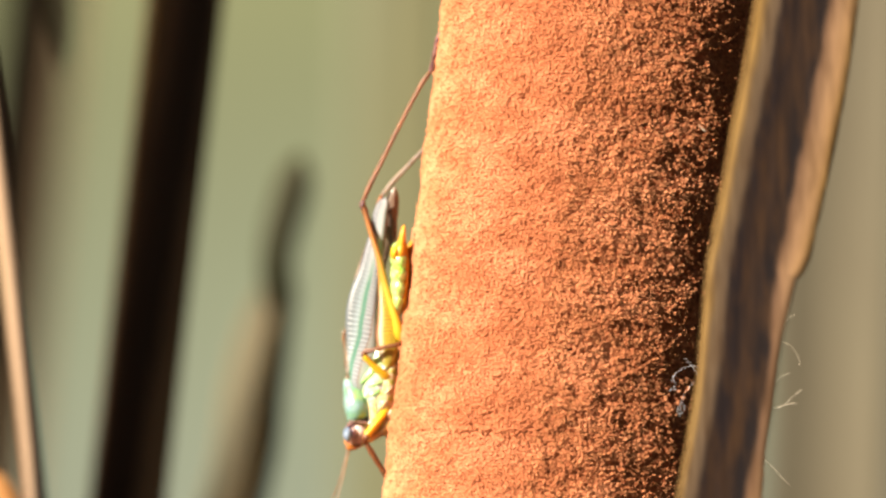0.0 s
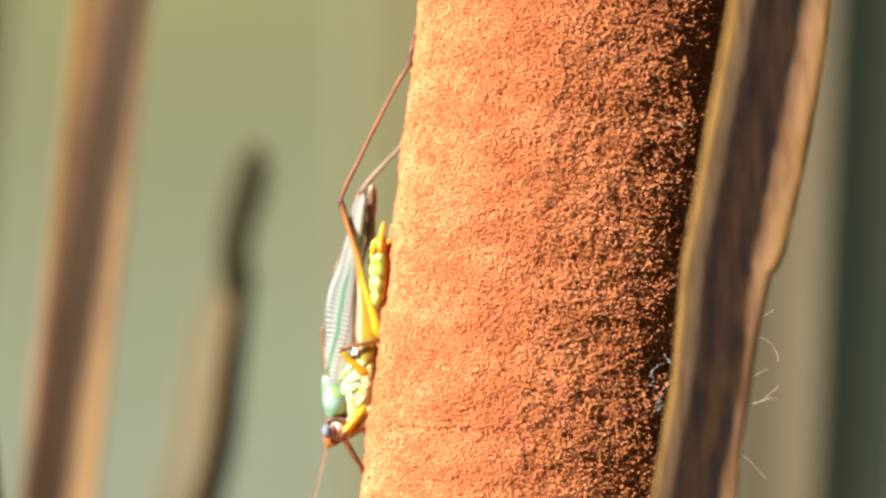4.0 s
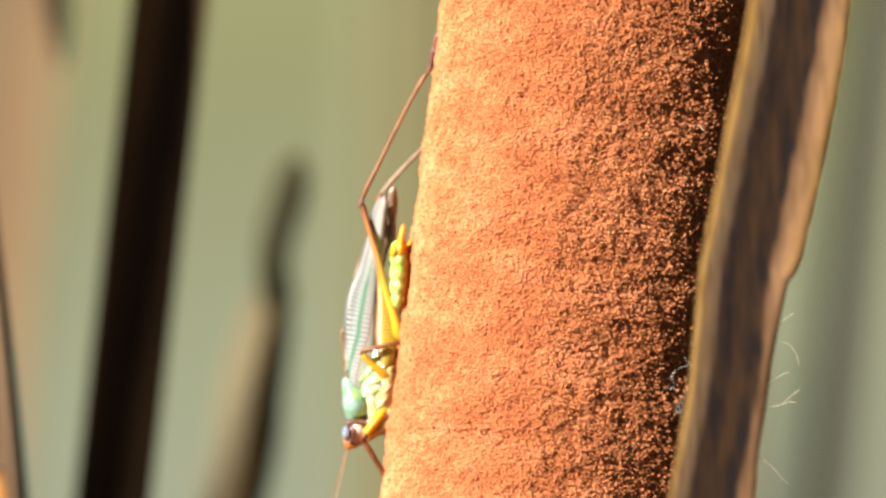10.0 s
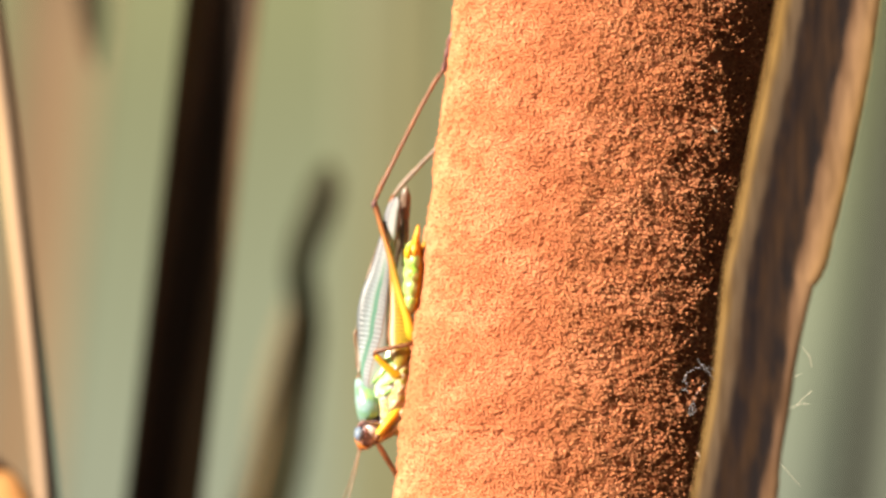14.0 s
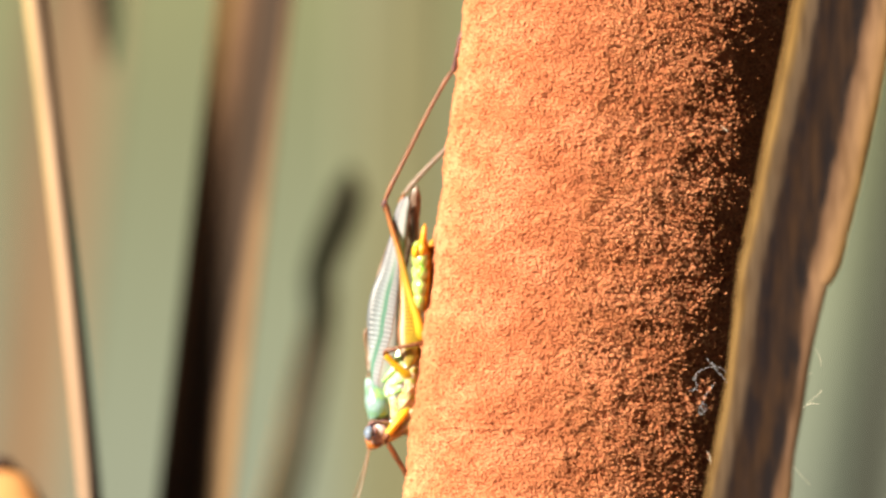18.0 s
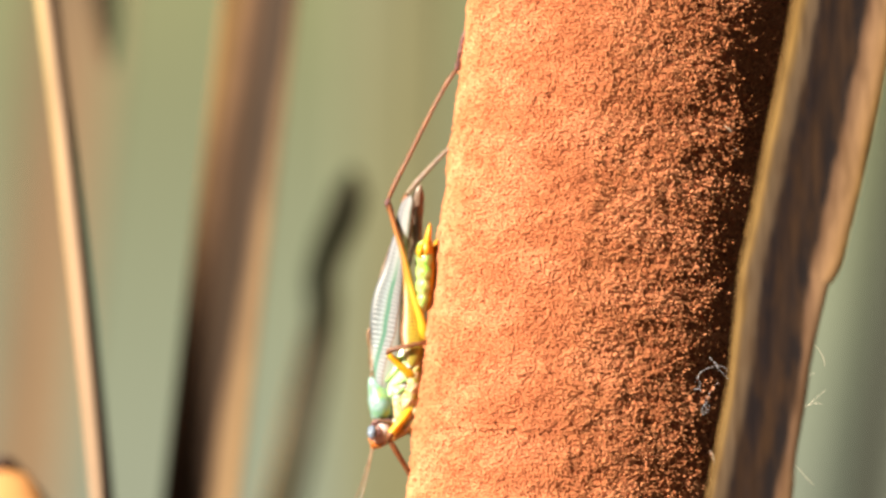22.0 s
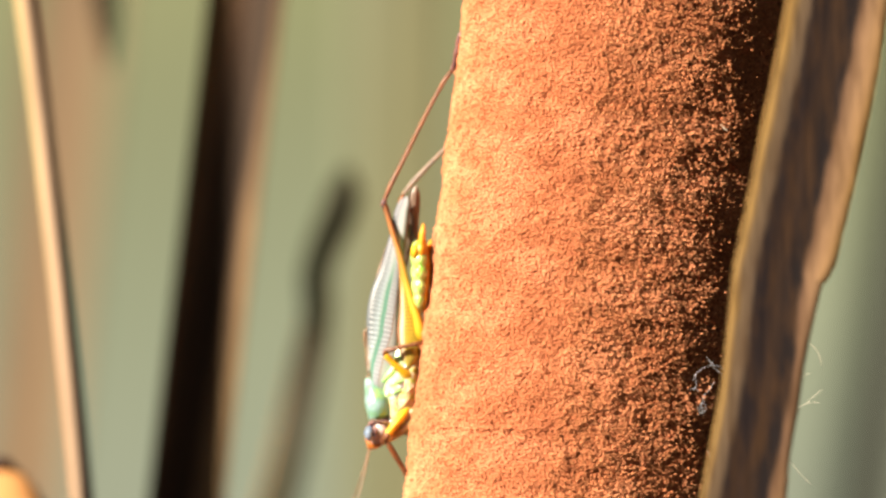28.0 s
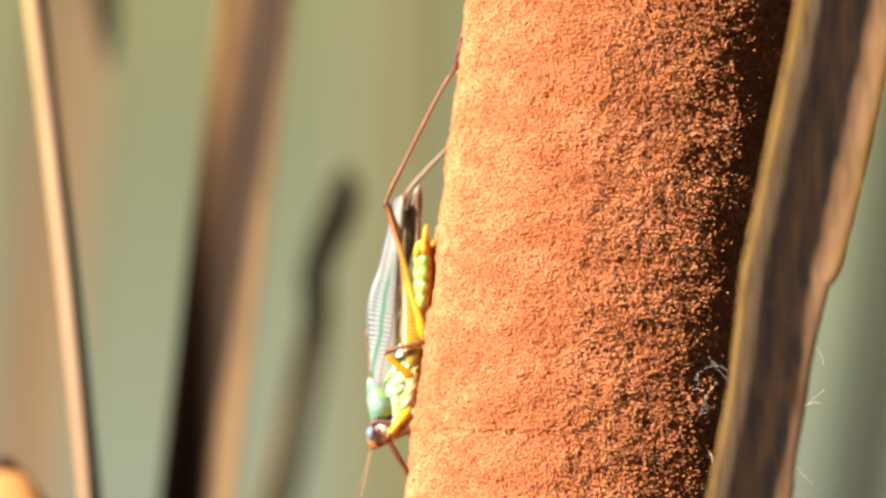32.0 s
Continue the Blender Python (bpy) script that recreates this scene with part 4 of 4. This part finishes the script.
    piece("hindwing", [(2.24, -0.5, 4.44, 0.15, 0.2), (2.39, -0.6, 6.39, 0.29, 0.25), (2.39, -0.6, 8.34, 0.34, 0.25), (2.24, -0.6, 10.05, 0.34, 0.2), (2.44, -0.6, 10.98, 0.24, 0.15), (2.63, -0.6, 11.37, 0.05, 0.05)], BROWN, "folded brown hindwing tip")
    piece("wing_rim", [(-1.56, -1, -6.29, 0.05, 0.15), (-1.76, -1, -5.51, 0.13, 0.25), (-1.66, -1, -4.83, 0.06, 0.15), (-1.80, -1, -4.10, 0.07, 0.15), (-1.85, -1, -2.88, 0.06, 0.15), (-1.95, -1, -1.90, 0.12, 0.2), (-1.80, -1, -1.12, 0.13, 0.2), (-1.56, -1, -1.02, 0.05, 0.1)], RIM, "brown rim of the sound-making wing patch", n=30)
    piece("wing_root", [(-1.56, -1.2, -4.83, 0.15, 0.2), (-1.46, -1.4, -3.37, 0.29, 0.3), (-1.37, -1.4, -1.90, 0.29, 0.3), (-1.37, -1.4, -1.22, 0.10, 0.15)], ROOT, "brown-spotted wing root")

    # hind legs: thigh, shin, foot
    femur = piece("hind_femur", [(1.80, -2.5, -4.34, 0.20, 0.4), (1.90, -2.7, -3.66, 0.68, 0.6), (1.95, -2.8, -2.59, 0.98, 0.7), (1.90, -2.8, -1.41, 1.07, 0.7), (1.80, -2.8, 0.15, 0.80, 0.6), (1.66, -2.8, 1.61, 0.59, 0.5), (1.51, -2.7, 2.98, 0.44, 0.45), (1.17, -2.5, 4.93, 0.29, 0.4), (0.63, -2.1, 6.88, 0.24, 0.36), (0.15, -1.8, 8.59, 0.22, 0.34), (-0.15, -1.7, 9.51, 0.27, 0.4), (-0.29, -1.7, 9.90, 0.20, 0.3)], FEMUR, "long yellow hind thigh with hatched markings", n=44, sides=16)
    piece("femur_ridge", [(3.12, -3.3, -2.20, 0.10, 0.2), (2.93, -3.6, -1.61, 0.39, 0.35), (2.63, -3.7, -0.24, 0.39, 0.4), (2.10, -3.5, 1.32, 0.32, 0.4), (1.61, -3.2, 3.07, 0.27, 0.4), (1.17, -2.9, 5.02, 0.24, 0.38), (0.59, -2.4, 6.88, 0.22, 0.36), (0.10, -2, 8.59, 0.21, 0.34), (-0.24, -1.8, 9.80, 0.17, 0.3)], RIDGE, "amber outer ridge of the thigh", femur, n=36)
    piece("knee", [(-0.10, -1.8, 10.20, 0.10, 0.2), (-0.24, -1.8, 9.95, 0.24, 0.38), (-0.29, -1.8, 9.66, 0.24, 0.4), (-0.24, -1.8, 9.32, 0.10, 0.2)], MAUVE, "dark knee joint", femur)
    shin = piece("hind_tibia", [(-0.29, -1.8, 9.90, 0.17, 0.2), (0.20, -1.8, 11.07, 0.20, 0.2), (1.17, -1.75, 13.02, 0.18, 0.18), (2.73, -1.7, 16.15, 0.17, 0.17), (4.20, -1.65, 18.98, 0.16, 0.17), (5.46, -1.6, 21.02, 0.17, 0.17), (5.90, -1.5, 21.46, 0.12, 0.15)], RED_LEG, "thin red-brown hind shin", femur, n=30, sides=10)
    for f in range(22):
        t = 0.08 + f * 0.04
        x0, z0 = (1 - t) * -0.20 + t * 5.66, (1 - t) * 10.20 + t * 21.32
        d0 = -1.82 + 0.2 * t
        bow = math.sin(t * math.pi) * 0.14
        piece("spine", [(x0 - bow - 0.02, d0, z0 - 0.02, 0.07, 0.07), (x0 - bow - 0.21, d0, z0 + 0.15, 0.045, 0.045), (x0 - bow - 0.30, d0, z0 + 0.27, 0.01, 0.01)], RED_LEG, "", shin, sides=5, n=4)
    foot = piece("hind_tarsus", [(5.61, -1.7, 21.22, 0.15, 0.2), (5.85, -1.9, 21.80, 0.24, 0.25), (5.90, -2.1, 22.29, 0.17, 0.22), (6.00, -2.3, 22.73, 0.24, 0.3), (6.10, -2.4, 23.27, 0.17, 0.22), (6.20, -2.5, 23.76, 0.22, 0.25), (6.34, -2.6, 24.34, 0.15, 0.18), (6.44, -2.6, 24.68, 0.05, 0.1)], MAUVE, "dark jointed foot", femur, n=30)
    far_leg = piece("hind_tibia", [(1.37, 2.4, 10.54, 0.15, 0.2), (2.24, 2.4, 11.61, 0.20, 0.2), (3.46, 2.2, 12.93, 0.18, 0.18), (4.59, 2, 14.10, 0.17, 0.17), (5.27, 1.8, 14.78, 0.15, 0.16), (5.66, 1.6, 15.17, 0.05, 0.1)], GREY_LEG, "pale grey-brown far hind shin")
    piece("hind_femur", [(2.24, 2.4, -1.90, 0.59, 0.8), (1.56, 2.6, 1.02, 0.59, 0.8), (1.17, 2.6, 4.44, 0.39, 0.5), (1.17, 2.6, 7.85, 0.29, 0.4), (1.32, 2.5, 10.29, 0.24, 0.35), (1.37, 2.5, 10.63, 0.10, 0.2)], FEMUR, "long yellow hind thigh with hatched markings", n=30)

    # middle and front legs
    mid = piece("middle_femur", [(2.24, -1.8, -5.32, 0.24, 0.4), (1.76, -2.4, -5.07, 0.49, 0.6), (1.02, -2.9, -4.44, 0.34, 0.5), (0.29, -3.2, -3.76, 0.27, 0.4), (-0.15, -3.3, -3.22, 0.24, 0.35), (-0.24, -3.3, -2.98, 0.10, 0.2)], YELLOW, "short yellow middle thigh")
    piece("middle_tibia", [(-0.29, -3.4, -3.32, 0.15, 0.2), (-0.15, -3.5, -3.02, 0.22, 0.25), (0.54, -3.8, -2.78, 0.19, 0.2), (1.76, -3.95, -2.49, 0.18, 0.18), (2.73, -3.9, -2.29, 0.19, 0.2), (3.12, -3.6, -2.05, 0.10, 0.15)], RED_LEG, "red-brown middle shin", mid)
    piece("middle_tarsus", [(2.93, -3.7, -2.20, 0.15, 0.2), (3.32, -3.3, -1.90, 0.17, 0.2), (3.61, -2.8, -1.41, 0.15, 0.2), (3.71, -2.4, -1.02, 0.05, 0.1)], MAUVE, "dark jointed foot", mid)
    front = piece("front_femur", [(2.05, -1.8, -7.56, 0.24, 0.4), (1.66, -2.3, -8.05, 0.39, 0.55), (0.98, -2.8, -8.93, 0.39, 0.55), (0.34, -3, -9.71, 0.34, 0.45), (0.00, -3.1, -10.20, 0.29, 0.4), (-0.10, -3.1, -10.49, 0.10, 0.2)], YELLOW, "yellow front thigh")
    piece("front_knee", [(0.20, -3.1, -9.80, 0.10, 0.2), (0.00, -3.15, -10.20, 0.32, 0.42), (-0.15, -3.1, -10.59, 0.24, 0.35), (-0.15, -3.1, -10.88, 0.10, 0.2)], RED_LEG, "brown front knee", front)
    piece("front_tibia", [(-0.20, -3.1, -10.59, 0.15, 0.2), (0.20, -3, -11.17, 0.24, 0.26), (0.78, -2.7, -12.15, 0.24, 0.25), (1.37, -2.3, -13.12, 0.22, 0.22), (1.85, -2, -13.90, 0.24, 0.25), (1.95, -1.9, -14.15, 0.10, 0.15)], RED_LEG, "red-brown front shin", front)
    piece("front_tarsus", [(1.80, -2, -13.85, 0.15, 0.2), (1.95, -1.9, -14.19, 0.20, 0.25), (1.80, -1.7, -14.68, 0.15, 0.2), (1.71, -1.5, -15.37, 0.17, 0.2), (1.71, -1.4, -15.85, 0.05, 0.1)], MAUVE, "dark jointed foot", front)
    return base, belly, wing


insect, belly, wing = katydid()


# ---- sway of the plants ----
def motions():
    spike_rows = [(0, -2.18, -0.09, -0.192), (0.5, -2.56, -0.13, -0.163), (1, -2.77, -0.05, -0.203), (1.5, -2.99, 0.08, -0.234), (2, -3.09, 0.09, -0.204), (2.5, -3.29, 0.17, -0.283), (3, -3.59, 0.18, -0.270), (3.5, -4.02, 0.25, -0.312), (5.5, -4.11, 0.23, -0.296), (6, -3.89, 0.17, -0.263), (6.5, -3.74, 0.21, -0.291), (7, -3.16, 0.14, -0.165), (7.5, -3.22, 0.09, -0.190), (8, -3.10, 0.11, -0.254), (8.5, -2.69, 0.08, -0.119), (9, -2.48, 0.05, -0.170), (9.5, -2.57, 0.05, -0.172), (10, -2.29, 0.00, -0.158), (10.5, -2.13, -0.03, -0.102), (11, -2.17, -0.00, -0.131), (11.5, -1.95, 0.03, -0.109), (12, -1.71, -0.04, -0.019), (12.5, -1.54, -0.06, -0.062), (13, -1.34, -0.11, -0.012), (13.5, -1.12, -0.10, -0.062), (14, -1.17, -0.11, -0.034), (14.5, -1.09, -0.09, -0.084), (16.5, -0.55, -0.07, -0.069), (17, -0.43, -0.12, -0.014), (17.5, -0.38, 0.01, -0.001), (18, -0.30, -0.07, 0.020), (18.5, -0.13, -0.05, -0.013), (19, -0.09, -0.07, -0.022), (19.5, -0.09, -0.08, -0.042), (20, -0.07, -0.06, -0.018), (20.5, -0.04, -0.03, -0.015), (21, 0.00, -0.00, 0.000), (21.5, 0.00, -0.00, 0.000), (22, -0.02, -0.02, 0.034), (22.5, -0.06, -0.06, -0.057), (23, -0.02, -0.08, 0.016), (23.5, -0.04, -0.07, -0.008), (24, -0.02, -0.01, -0.011), (24.5, -0.08, -0.07, -0.005), (25, -0.08, -0.01, -0.026), (25.5, -0.10, -0.01, -0.007), (27.5, -0.29, -0.02, -0.036), (28, -0.34, -0.01, -0.125), (28.5, -0.30, -0.01, -0.026), (29, -0.35, -0.00, -0.042), (29.5, -0.38, -0.05, -0.067), (30, -0.30, -0.08, -0.027), (30.5, -0.30, -0.01, -0.026), (31, -0.33, 0.06, -0.165), (31.5, -0.30, 0.07, -0.030), (32, -0.15, -0.02, -0.071)]
    mid = SPIKE
    for ob in (cat, insect, silk, strays, flakes, tuft):
        home = Vector(ob.location) - mid
        rows = []
        for t, dx, dz, deg in spike_rows:
            turn = Matrix.Rotation(radians(deg), 4, "Y")
            rows.append((t, Matrix.Translation(mid + Vector((dx, 0, dz)) / 1000) @ turn @ Matrix.Translation(home)))
        walk(ob, rows)

    def sway(ob, rows):
        """Rows: seconds, millimetres to the side at 1.5 m height, degrees of further lean; the plant tilts about its foot."""
        x, y, z = ob.location
        walk(ob, [(t, pose(x - 1.5 * math.tan(radians(sum(more))), y, z, 0, math.degrees(dx / 1500) + sum(more), 0)) for t, dx, *more in rows])

    # the abdomen swings a little on the thorax as it breathes
    walk(belly, [(t, Matrix.Translation(belly.location) @ Matrix.Rotation(radians(deg), 4, "Y")) for t, deg in [(0, 0.00), (0.5, 0.00), (1, 0.54), (1.5, 1.11), (2, 2.18), (2.5, 2.18), (3, 1.11), (3.5, 1.07), (5.5, 0.57), (6, 0.00), (6.5, 0.00), (7, 0.54), (7.5, 0.54), (8, 1.07), (8.5, 1.11), (9, 0.54), (9.5, 0.00), (10, 0.54), (10.5, -0.54), (11, 0.00), (11.5, 0.54), (12, 0.04), (12.5, 1.11), (13, 2.22), (13.5, 2.22), (14, 1.65), (14.5, 1.11), (16.5, 0.00), (17, -1.65), (17.5, -0.54), (18, -0.57), (18.5, -0.54), (19, -0.54), (19.5, -0.57), (20, -0.57), (20.5, -0.57), (21, -0.54), (21.5, -0.54), (22, 0.54), (22.5, 1.65), (23, 0.54), (23.5, 0.00), (24, -0.54), (24.5, -1.11), (25, -0.57), (25.5, -1.11), (27.5, -1.11), (28, -1.11), (28.5, -1.11), (29, -1.07), (29.5, -0.54), (30, -1.11), (30.5, -0.57), (31, -1.11), (31.5, -1.11), (32, -0.54)]])
    # short calls: the forewing lifts and settles again
    lift = [(0, 0), (10.6, 0), (10.8, -2.4), (11.1, -2.4), (11.4, 0), (16.7, 0), (16.9, -2.2), (17.1, -2.2), (17.4, 0), (30.8, 0), (31, -1.4), (31.3, 0), (31.8, 0), (32, -2.2)]
    walk(wing, [(t, Matrix.Translation(wing.location) @ Matrix.Rotation(radians(deg), 4, "Y")) for t, deg in lift])
    # the broad leaf: millimetres sideways and up, and degrees of lean, at the height of the cattail's middle
    hub = Vector((0.02856, blade.location.y, 1.5))
    home = Vector(blade.location) - hub
    walk(blade, [(t, Matrix.Translation(hub + Vector((dx, 0, dz)) / 1000) @ Matrix.Rotation(radians(deg), 4, "Y") @ Matrix.Translation(home)) for t, dx, dz, deg in [(0, -2.93, 0.4, -1.06), (0.5, -3.3, 0.35, -1.11), (1, -3.52, 0.44, -1.12), (1.5, -3.85, 0.59, -1.1), (2, -3.95, 0.67, -1.07), (2.5, -4.17, 0.7, -1.07), (3, -4.45, 0.75, -1.1), (3.5, -5.02, 0.83, -1.15), (5.5, -5.06, 0.82, -1.16), (6, -4.83, 0.77, -1.08), (6.5, -4.42, 0.71, -0.96), (7, -3.95, 0.57, -0.87), (7.5, -4.05, 0.54, -0.84), (8, -4.12, 0.45, -0.84), (8.5, -3.72, 0.43, -0.81), (9, -3.5, 0.32, -0.79), (9.5, -3.8, 0.34, -0.79), (10, -3.54, 0.29, -0.8), (10.5, -3.28, 0.28, -0.78), (11, -3.41, 0.3, -0.7), (11.5, -3.13, 0.37, -0.56), (12, -2.24, -0.09, -0.4), (12.5, -2.21, -0.03, -0.29), (13, -1.78, -0.09, -0.23), (13.5, -1.55, -0.08, -0.2), (14, -1.43, -0.1, -0.16), (14.5, -1.25, -0.15, -0.13), (16.5, -0.72, -0.1, -0.09), (17, -0.43, -0.1, -0.06), (17.5, -0.64, 0.08, -0.01), (18, -0.24, -0.1, 0.04), (18.5, 0.02, -0.11, 0.05), (19, -0.01, -0.03, 0.03), (19.5, 0.03, -0.04, -0.01), (20, 0.0, -0.0, -0.02), (20.5, -0.02, 0.04, -0.02), (21, 0.14, -0.03, -0.03), (21.5, -0.08, 0.1, -0.06), (22, -0.13, 0.02, -0.1), (22.5, -0.15, 0.03, -0.12), (23, -0.08, -0.04, -0.13), (23.5, -0.13, -0.01, -0.14), (24, -0.11, 0.07, -0.14), (24.5, -0.26, 0.12, -0.14), (25, -0.22, 0.11, -0.14), (25.5, -0.29, 0.03, -0.17), (27.5, -0.49, 0.02, -0.2), (28, -0.68, 0.07, -0.2), (28.5, -0.62, 0.07, -0.18), (29, -0.59, 0.07, -0.14), (29.5, -0.58, -0.0, -0.1), (30, -0.39, -0.04, -0.04), (30.5, -0.43, 0.03, -0.0), (31, -0.39, 0.05, 0.02), (31.5, -0.3, 0.05, 0.05), (32, -0.05, -0.08, 0.09)]])
    sway(snapped, [(0, -2.16), (0.5, -2.54), (1, -2.74), (1.5, -2.96), (2, -3.06), (2.5, -3.26), (3, -3.56), (3.5, -3.98), (5.5, -4.07), (6, -3.85), (6.5, -3.71), (7, -3.13), (7.5, -3.19), (8, -3.07), (8.5, -2.67), (9, -2.46), (9.5, -2.55), (10, -2.27), (10.5, -2.11), (11, -2.15), (11.5, -1.93), (12, -1.69), (12.5, -1.53), (13, -1.33), (13.5, -1.11), (14, -1.16), (14.5, -1.08), (16.5, -0.54), (17, -0.43), (17.5, -0.38), (18, -0.30), (18.5, -0.13), (19, -0.09), (19.5, -0.09), (20, -0.07), (20.5, -0.04), (21, 0.00), (21.5, 0.00), (22, -0.02), (22.5, -0.06), (23, -0.02), (23.5, -0.04), (24, -0.02), (24.5, -0.08), (25, -0.08), (25.5, -0.10), (27.5, -0.29), (28, -0.34), (28.5, -0.30), (29, -0.35), (29.5, -0.38), (30, -0.30), (30.5, -0.30), (31, -0.33), (31.5, -0.30), (32, -0.15)])
    sway(drooping, [(0, -4.0), (1, -7.0), (2, -8.15), (3.5, -10.87), (5.5, -11.14), (6, -10.60), (7, -8.70), (8, -7.07), (9, -5.44), (10, -4.62), (11, -4.35), (12, -2.72), (13, -1.90), (14, -1.36), (17, 0.00), (21, 0.00), (25, 0.00), (28, 0.00), (32, 0.00)])
    sway(striped, [(0, -6.77), (0.5, -7.81), (1, -8.44), (1.5, -9.12), (2, -9.48), (2.5, -9.90), (3, -11.25), (3.5, -13.02), (5.5, -13.34), (6, -12.71), (6.5, -11.67), (7, -10.83), (7.5, -10.37), (8, -9.90), (8.5, -8.91), (9, -8.28), (9.5, -8.23), (10, -8.13), (10.5, -8.13), (11, -7.76), (11.5, -6.88), (12, -5.42), (12.5, -4.84), (13, -4.95), (13.5, -4.12), (14, -3.44), (14.5, -3.13), (16.5, -1.72), (17, -1.35), (17.5, -0.78), (18, -0.52), (18.5, -0.26), (19, -0.10), (20, 0.05), (21, 0.00), (22, -0.05), (23, 0.00), (24, -0.16), (25, -0.36), (25.5, -0.47), (27.5, -0.94), (28, -1.35), (28.5, -1.46), (29, -1.46), (29.5, -1.35), (30, -1.04), (31, -0.52), (32, -0.36)])
    sway(thin, [(0, -5.86), (0.5, -6.57), (1, -6.92), (1.5, -7.53), (2, -7.83), (2.5, -8.34), (3, -8.94), (3.5, -9.75), (5.5, -10.10), (6, -9.65), (6.5, -9.09), (7, -8.74), (7.5, -8.44), (8, -8.24), (8.5, -7.93), (9, -7.68), (9.5, -7.63), (10, -7.53), (10.5, -7.53), (11, -7.38), (11.5, -7.07), (12, -6.72), (12.5, -6.52), (13, -5.91), (13.5, -5.10), (14, -4.80), (14.5, -4.19), (16.5, -1.92), (17, -1.92), (17.5, -1.57), (18, -0.91), (18.5, -0.45), (19, -0.10), (20, 0.00), (21, 0.00), (22, 0.15), (23, 0.25), (24, 0.20), (25, 0.00), (25.5, -0.15), (27.5, -0.96), (28, -1.67), (28.5, -2.02), (29, -1.82), (29.5, -1.52), (30, -1.52), (30.5, -1.57), (31, -1.41), (31.5, -1.16), (32, -0.96)])
    # the withered leaf also turns on its own length
    x, y, z = withered.location
    way = Vector((0.26, 0, 0.966))
    walk(withered, [(t, pose(x, y, z, 0, math.degrees(dx / 1500), 0) @ Matrix.Rotation(radians(turn), 4, way)) for t, dx, turn in [(0, -3.04, 0.0), (0.5, -3.86, 0.0), (1, -4.2, 0.0), (1.5, -4.69, 0.0), (2, -5.27, 0.0), (2.5, -5.68, 0.0), (3, -6.18, 0.0), (3.5, -6.93, 0.0), (5.5, -7.17, 0.0), (6, -6.43, 0.0), (6.5, -6.84, 0.0), (7, -5.93, 0.0), (7.5, -5.43, 0.0), (8, -4.94, 0.0), (8.5, -4.44, 0.0), (9, -3.86, 0.0), (9.5, -3.37, -3.2), (10, -3.37, -6.4), (10.5, -3.12, -9.6), (11, -3.2, -14.4), (11.5, -2.71, -19.2), (12, -2.13, -24.0), (12.5, -1.63, -29.0), (13, -1.71, -34.0), (13.5, -1.3, -39.0), (14, -1.3, -44.0), (14.5, -1.13, -48.0), (16.5, -0.39, -64.0), (17, -0.31, -66.6), (17.5, -0.14, -69.4), (18, -0.06, -72.0), (18.5, 0.02, -72.0), (19, 0.02, -72.0), (19.5, 0.02, -72.0), (20, 0.02, -72.0), (20.5, 0.02, -72.0), (21, 0.02, -72.0), (21.5, 0.11, -72.0), (22, 0.11, -72.0), (22.5, 0.02, -72.0), (23, 0.02, -72.0), (23.5, 0.02, -72.0), (24, 0.02, -72.0), (24.5, 0.02, -72.0), (25, 0.02, -72.0), (25.5, -0.14, -72.0), (27.5, -0.31, -72.0), (28, -0.39, -72.0), (28.5, -0.56, -72.0), (29, -0.48, -72.0), (29.5, -0.39, -72.0), (30, -0.39, -72.0), (30.5, -0.31, -72.0), (31, -0.14, -72.0), (31.5, -0.14, -72.0), (32, -0.39, -72.0)]])
    sway(pale, [(0, -3.72), (1, -5.60), (2, -9.00), (3.5, -12.40), (5.5, -12.71), (6, -12.09), (7, -9.92), (8, -8.06), (9, -6.20), (10, -5.27), (11, -4.96), (12, -3.10), (13, -2.17), (14, -1.55), (17, 0.00), (21, 0.00), (25, 0.00), (28, 0.00), (32, 0.00)])
    sway(taupe, [(0, 0.00), (1, -0.86), (2, -2.30), (3, -3.45), (3.5, -4.02), (5.5, -4.31), (6, -3.45), (6.5, -5.75), (7, -10.92), (7.5, -13.22), (8, -14.09), (8.5, -14.37), (9, -14.37), (10, -14.37), (14, -14.37), (20, -14.37), (32, -14.37)])
    sway(green, [(0, 8.92), (1, 4.46), (2, 1.60), (2.5, 0.00), (3, -2.00), (3.5, -2.90), (5.5, -3.40), (6, -1.40), (6.5, 3.40), (7, 10.59), (7.5, 12.82), (8, 13.38), (9, 13.38), (20, 13.38), (32, 13.38)])
    for ob in sunward[:2]:
        sway(ob, [(0, 0.00, 0), (0.5, -1.40, 0), (0.7, -1.40, 0), (1, 10.0, -6.6), (1.5, 26.0, -13.1), (2, 31.0, -11.5), (3.5, 31.0, -11.3), (5.5, 31.0, -11.3), (7, 31.0, -11.3), (8, 24.0, -9.0), (8.5, 3.0, -1.5), (9, -2.34, 0), (10, -2.19, 0), (11, -1.98, 0), (11.5, -1.15, 0), (12.2, 0.00, 0), (14.5, 0.00, 0), (17, -0.26, 0), (19, -3.8, 0), (25, -3.8, 0), (28, -0.63, 0), (30, -2.08, 0), (32, -3.2, 0)])
    sway(sunward[3], [(0, 2.50), (0.5, 3.70), (1, 2.20), (2, -0.30), (3.5, -3.40), (5.5, -3.70), (6, -3.10), (6.5, -2.00), (7, -4.40), (7.5, -8.00), (8, -9.00), (9, -8.20), (12, -8.00), (32, -8.00)])
    sway(shadowy, [(0, 9.00), (6, 9.00), (7, 4.50), (7.5, 1.50), (8, -1.50), (8.5, -2.50), (9, -2.60), (11, -2.40), (12, -1.60), (13, -0.40), (14, 0.80), (17, 2.40), (32, 2.40)])


motions()
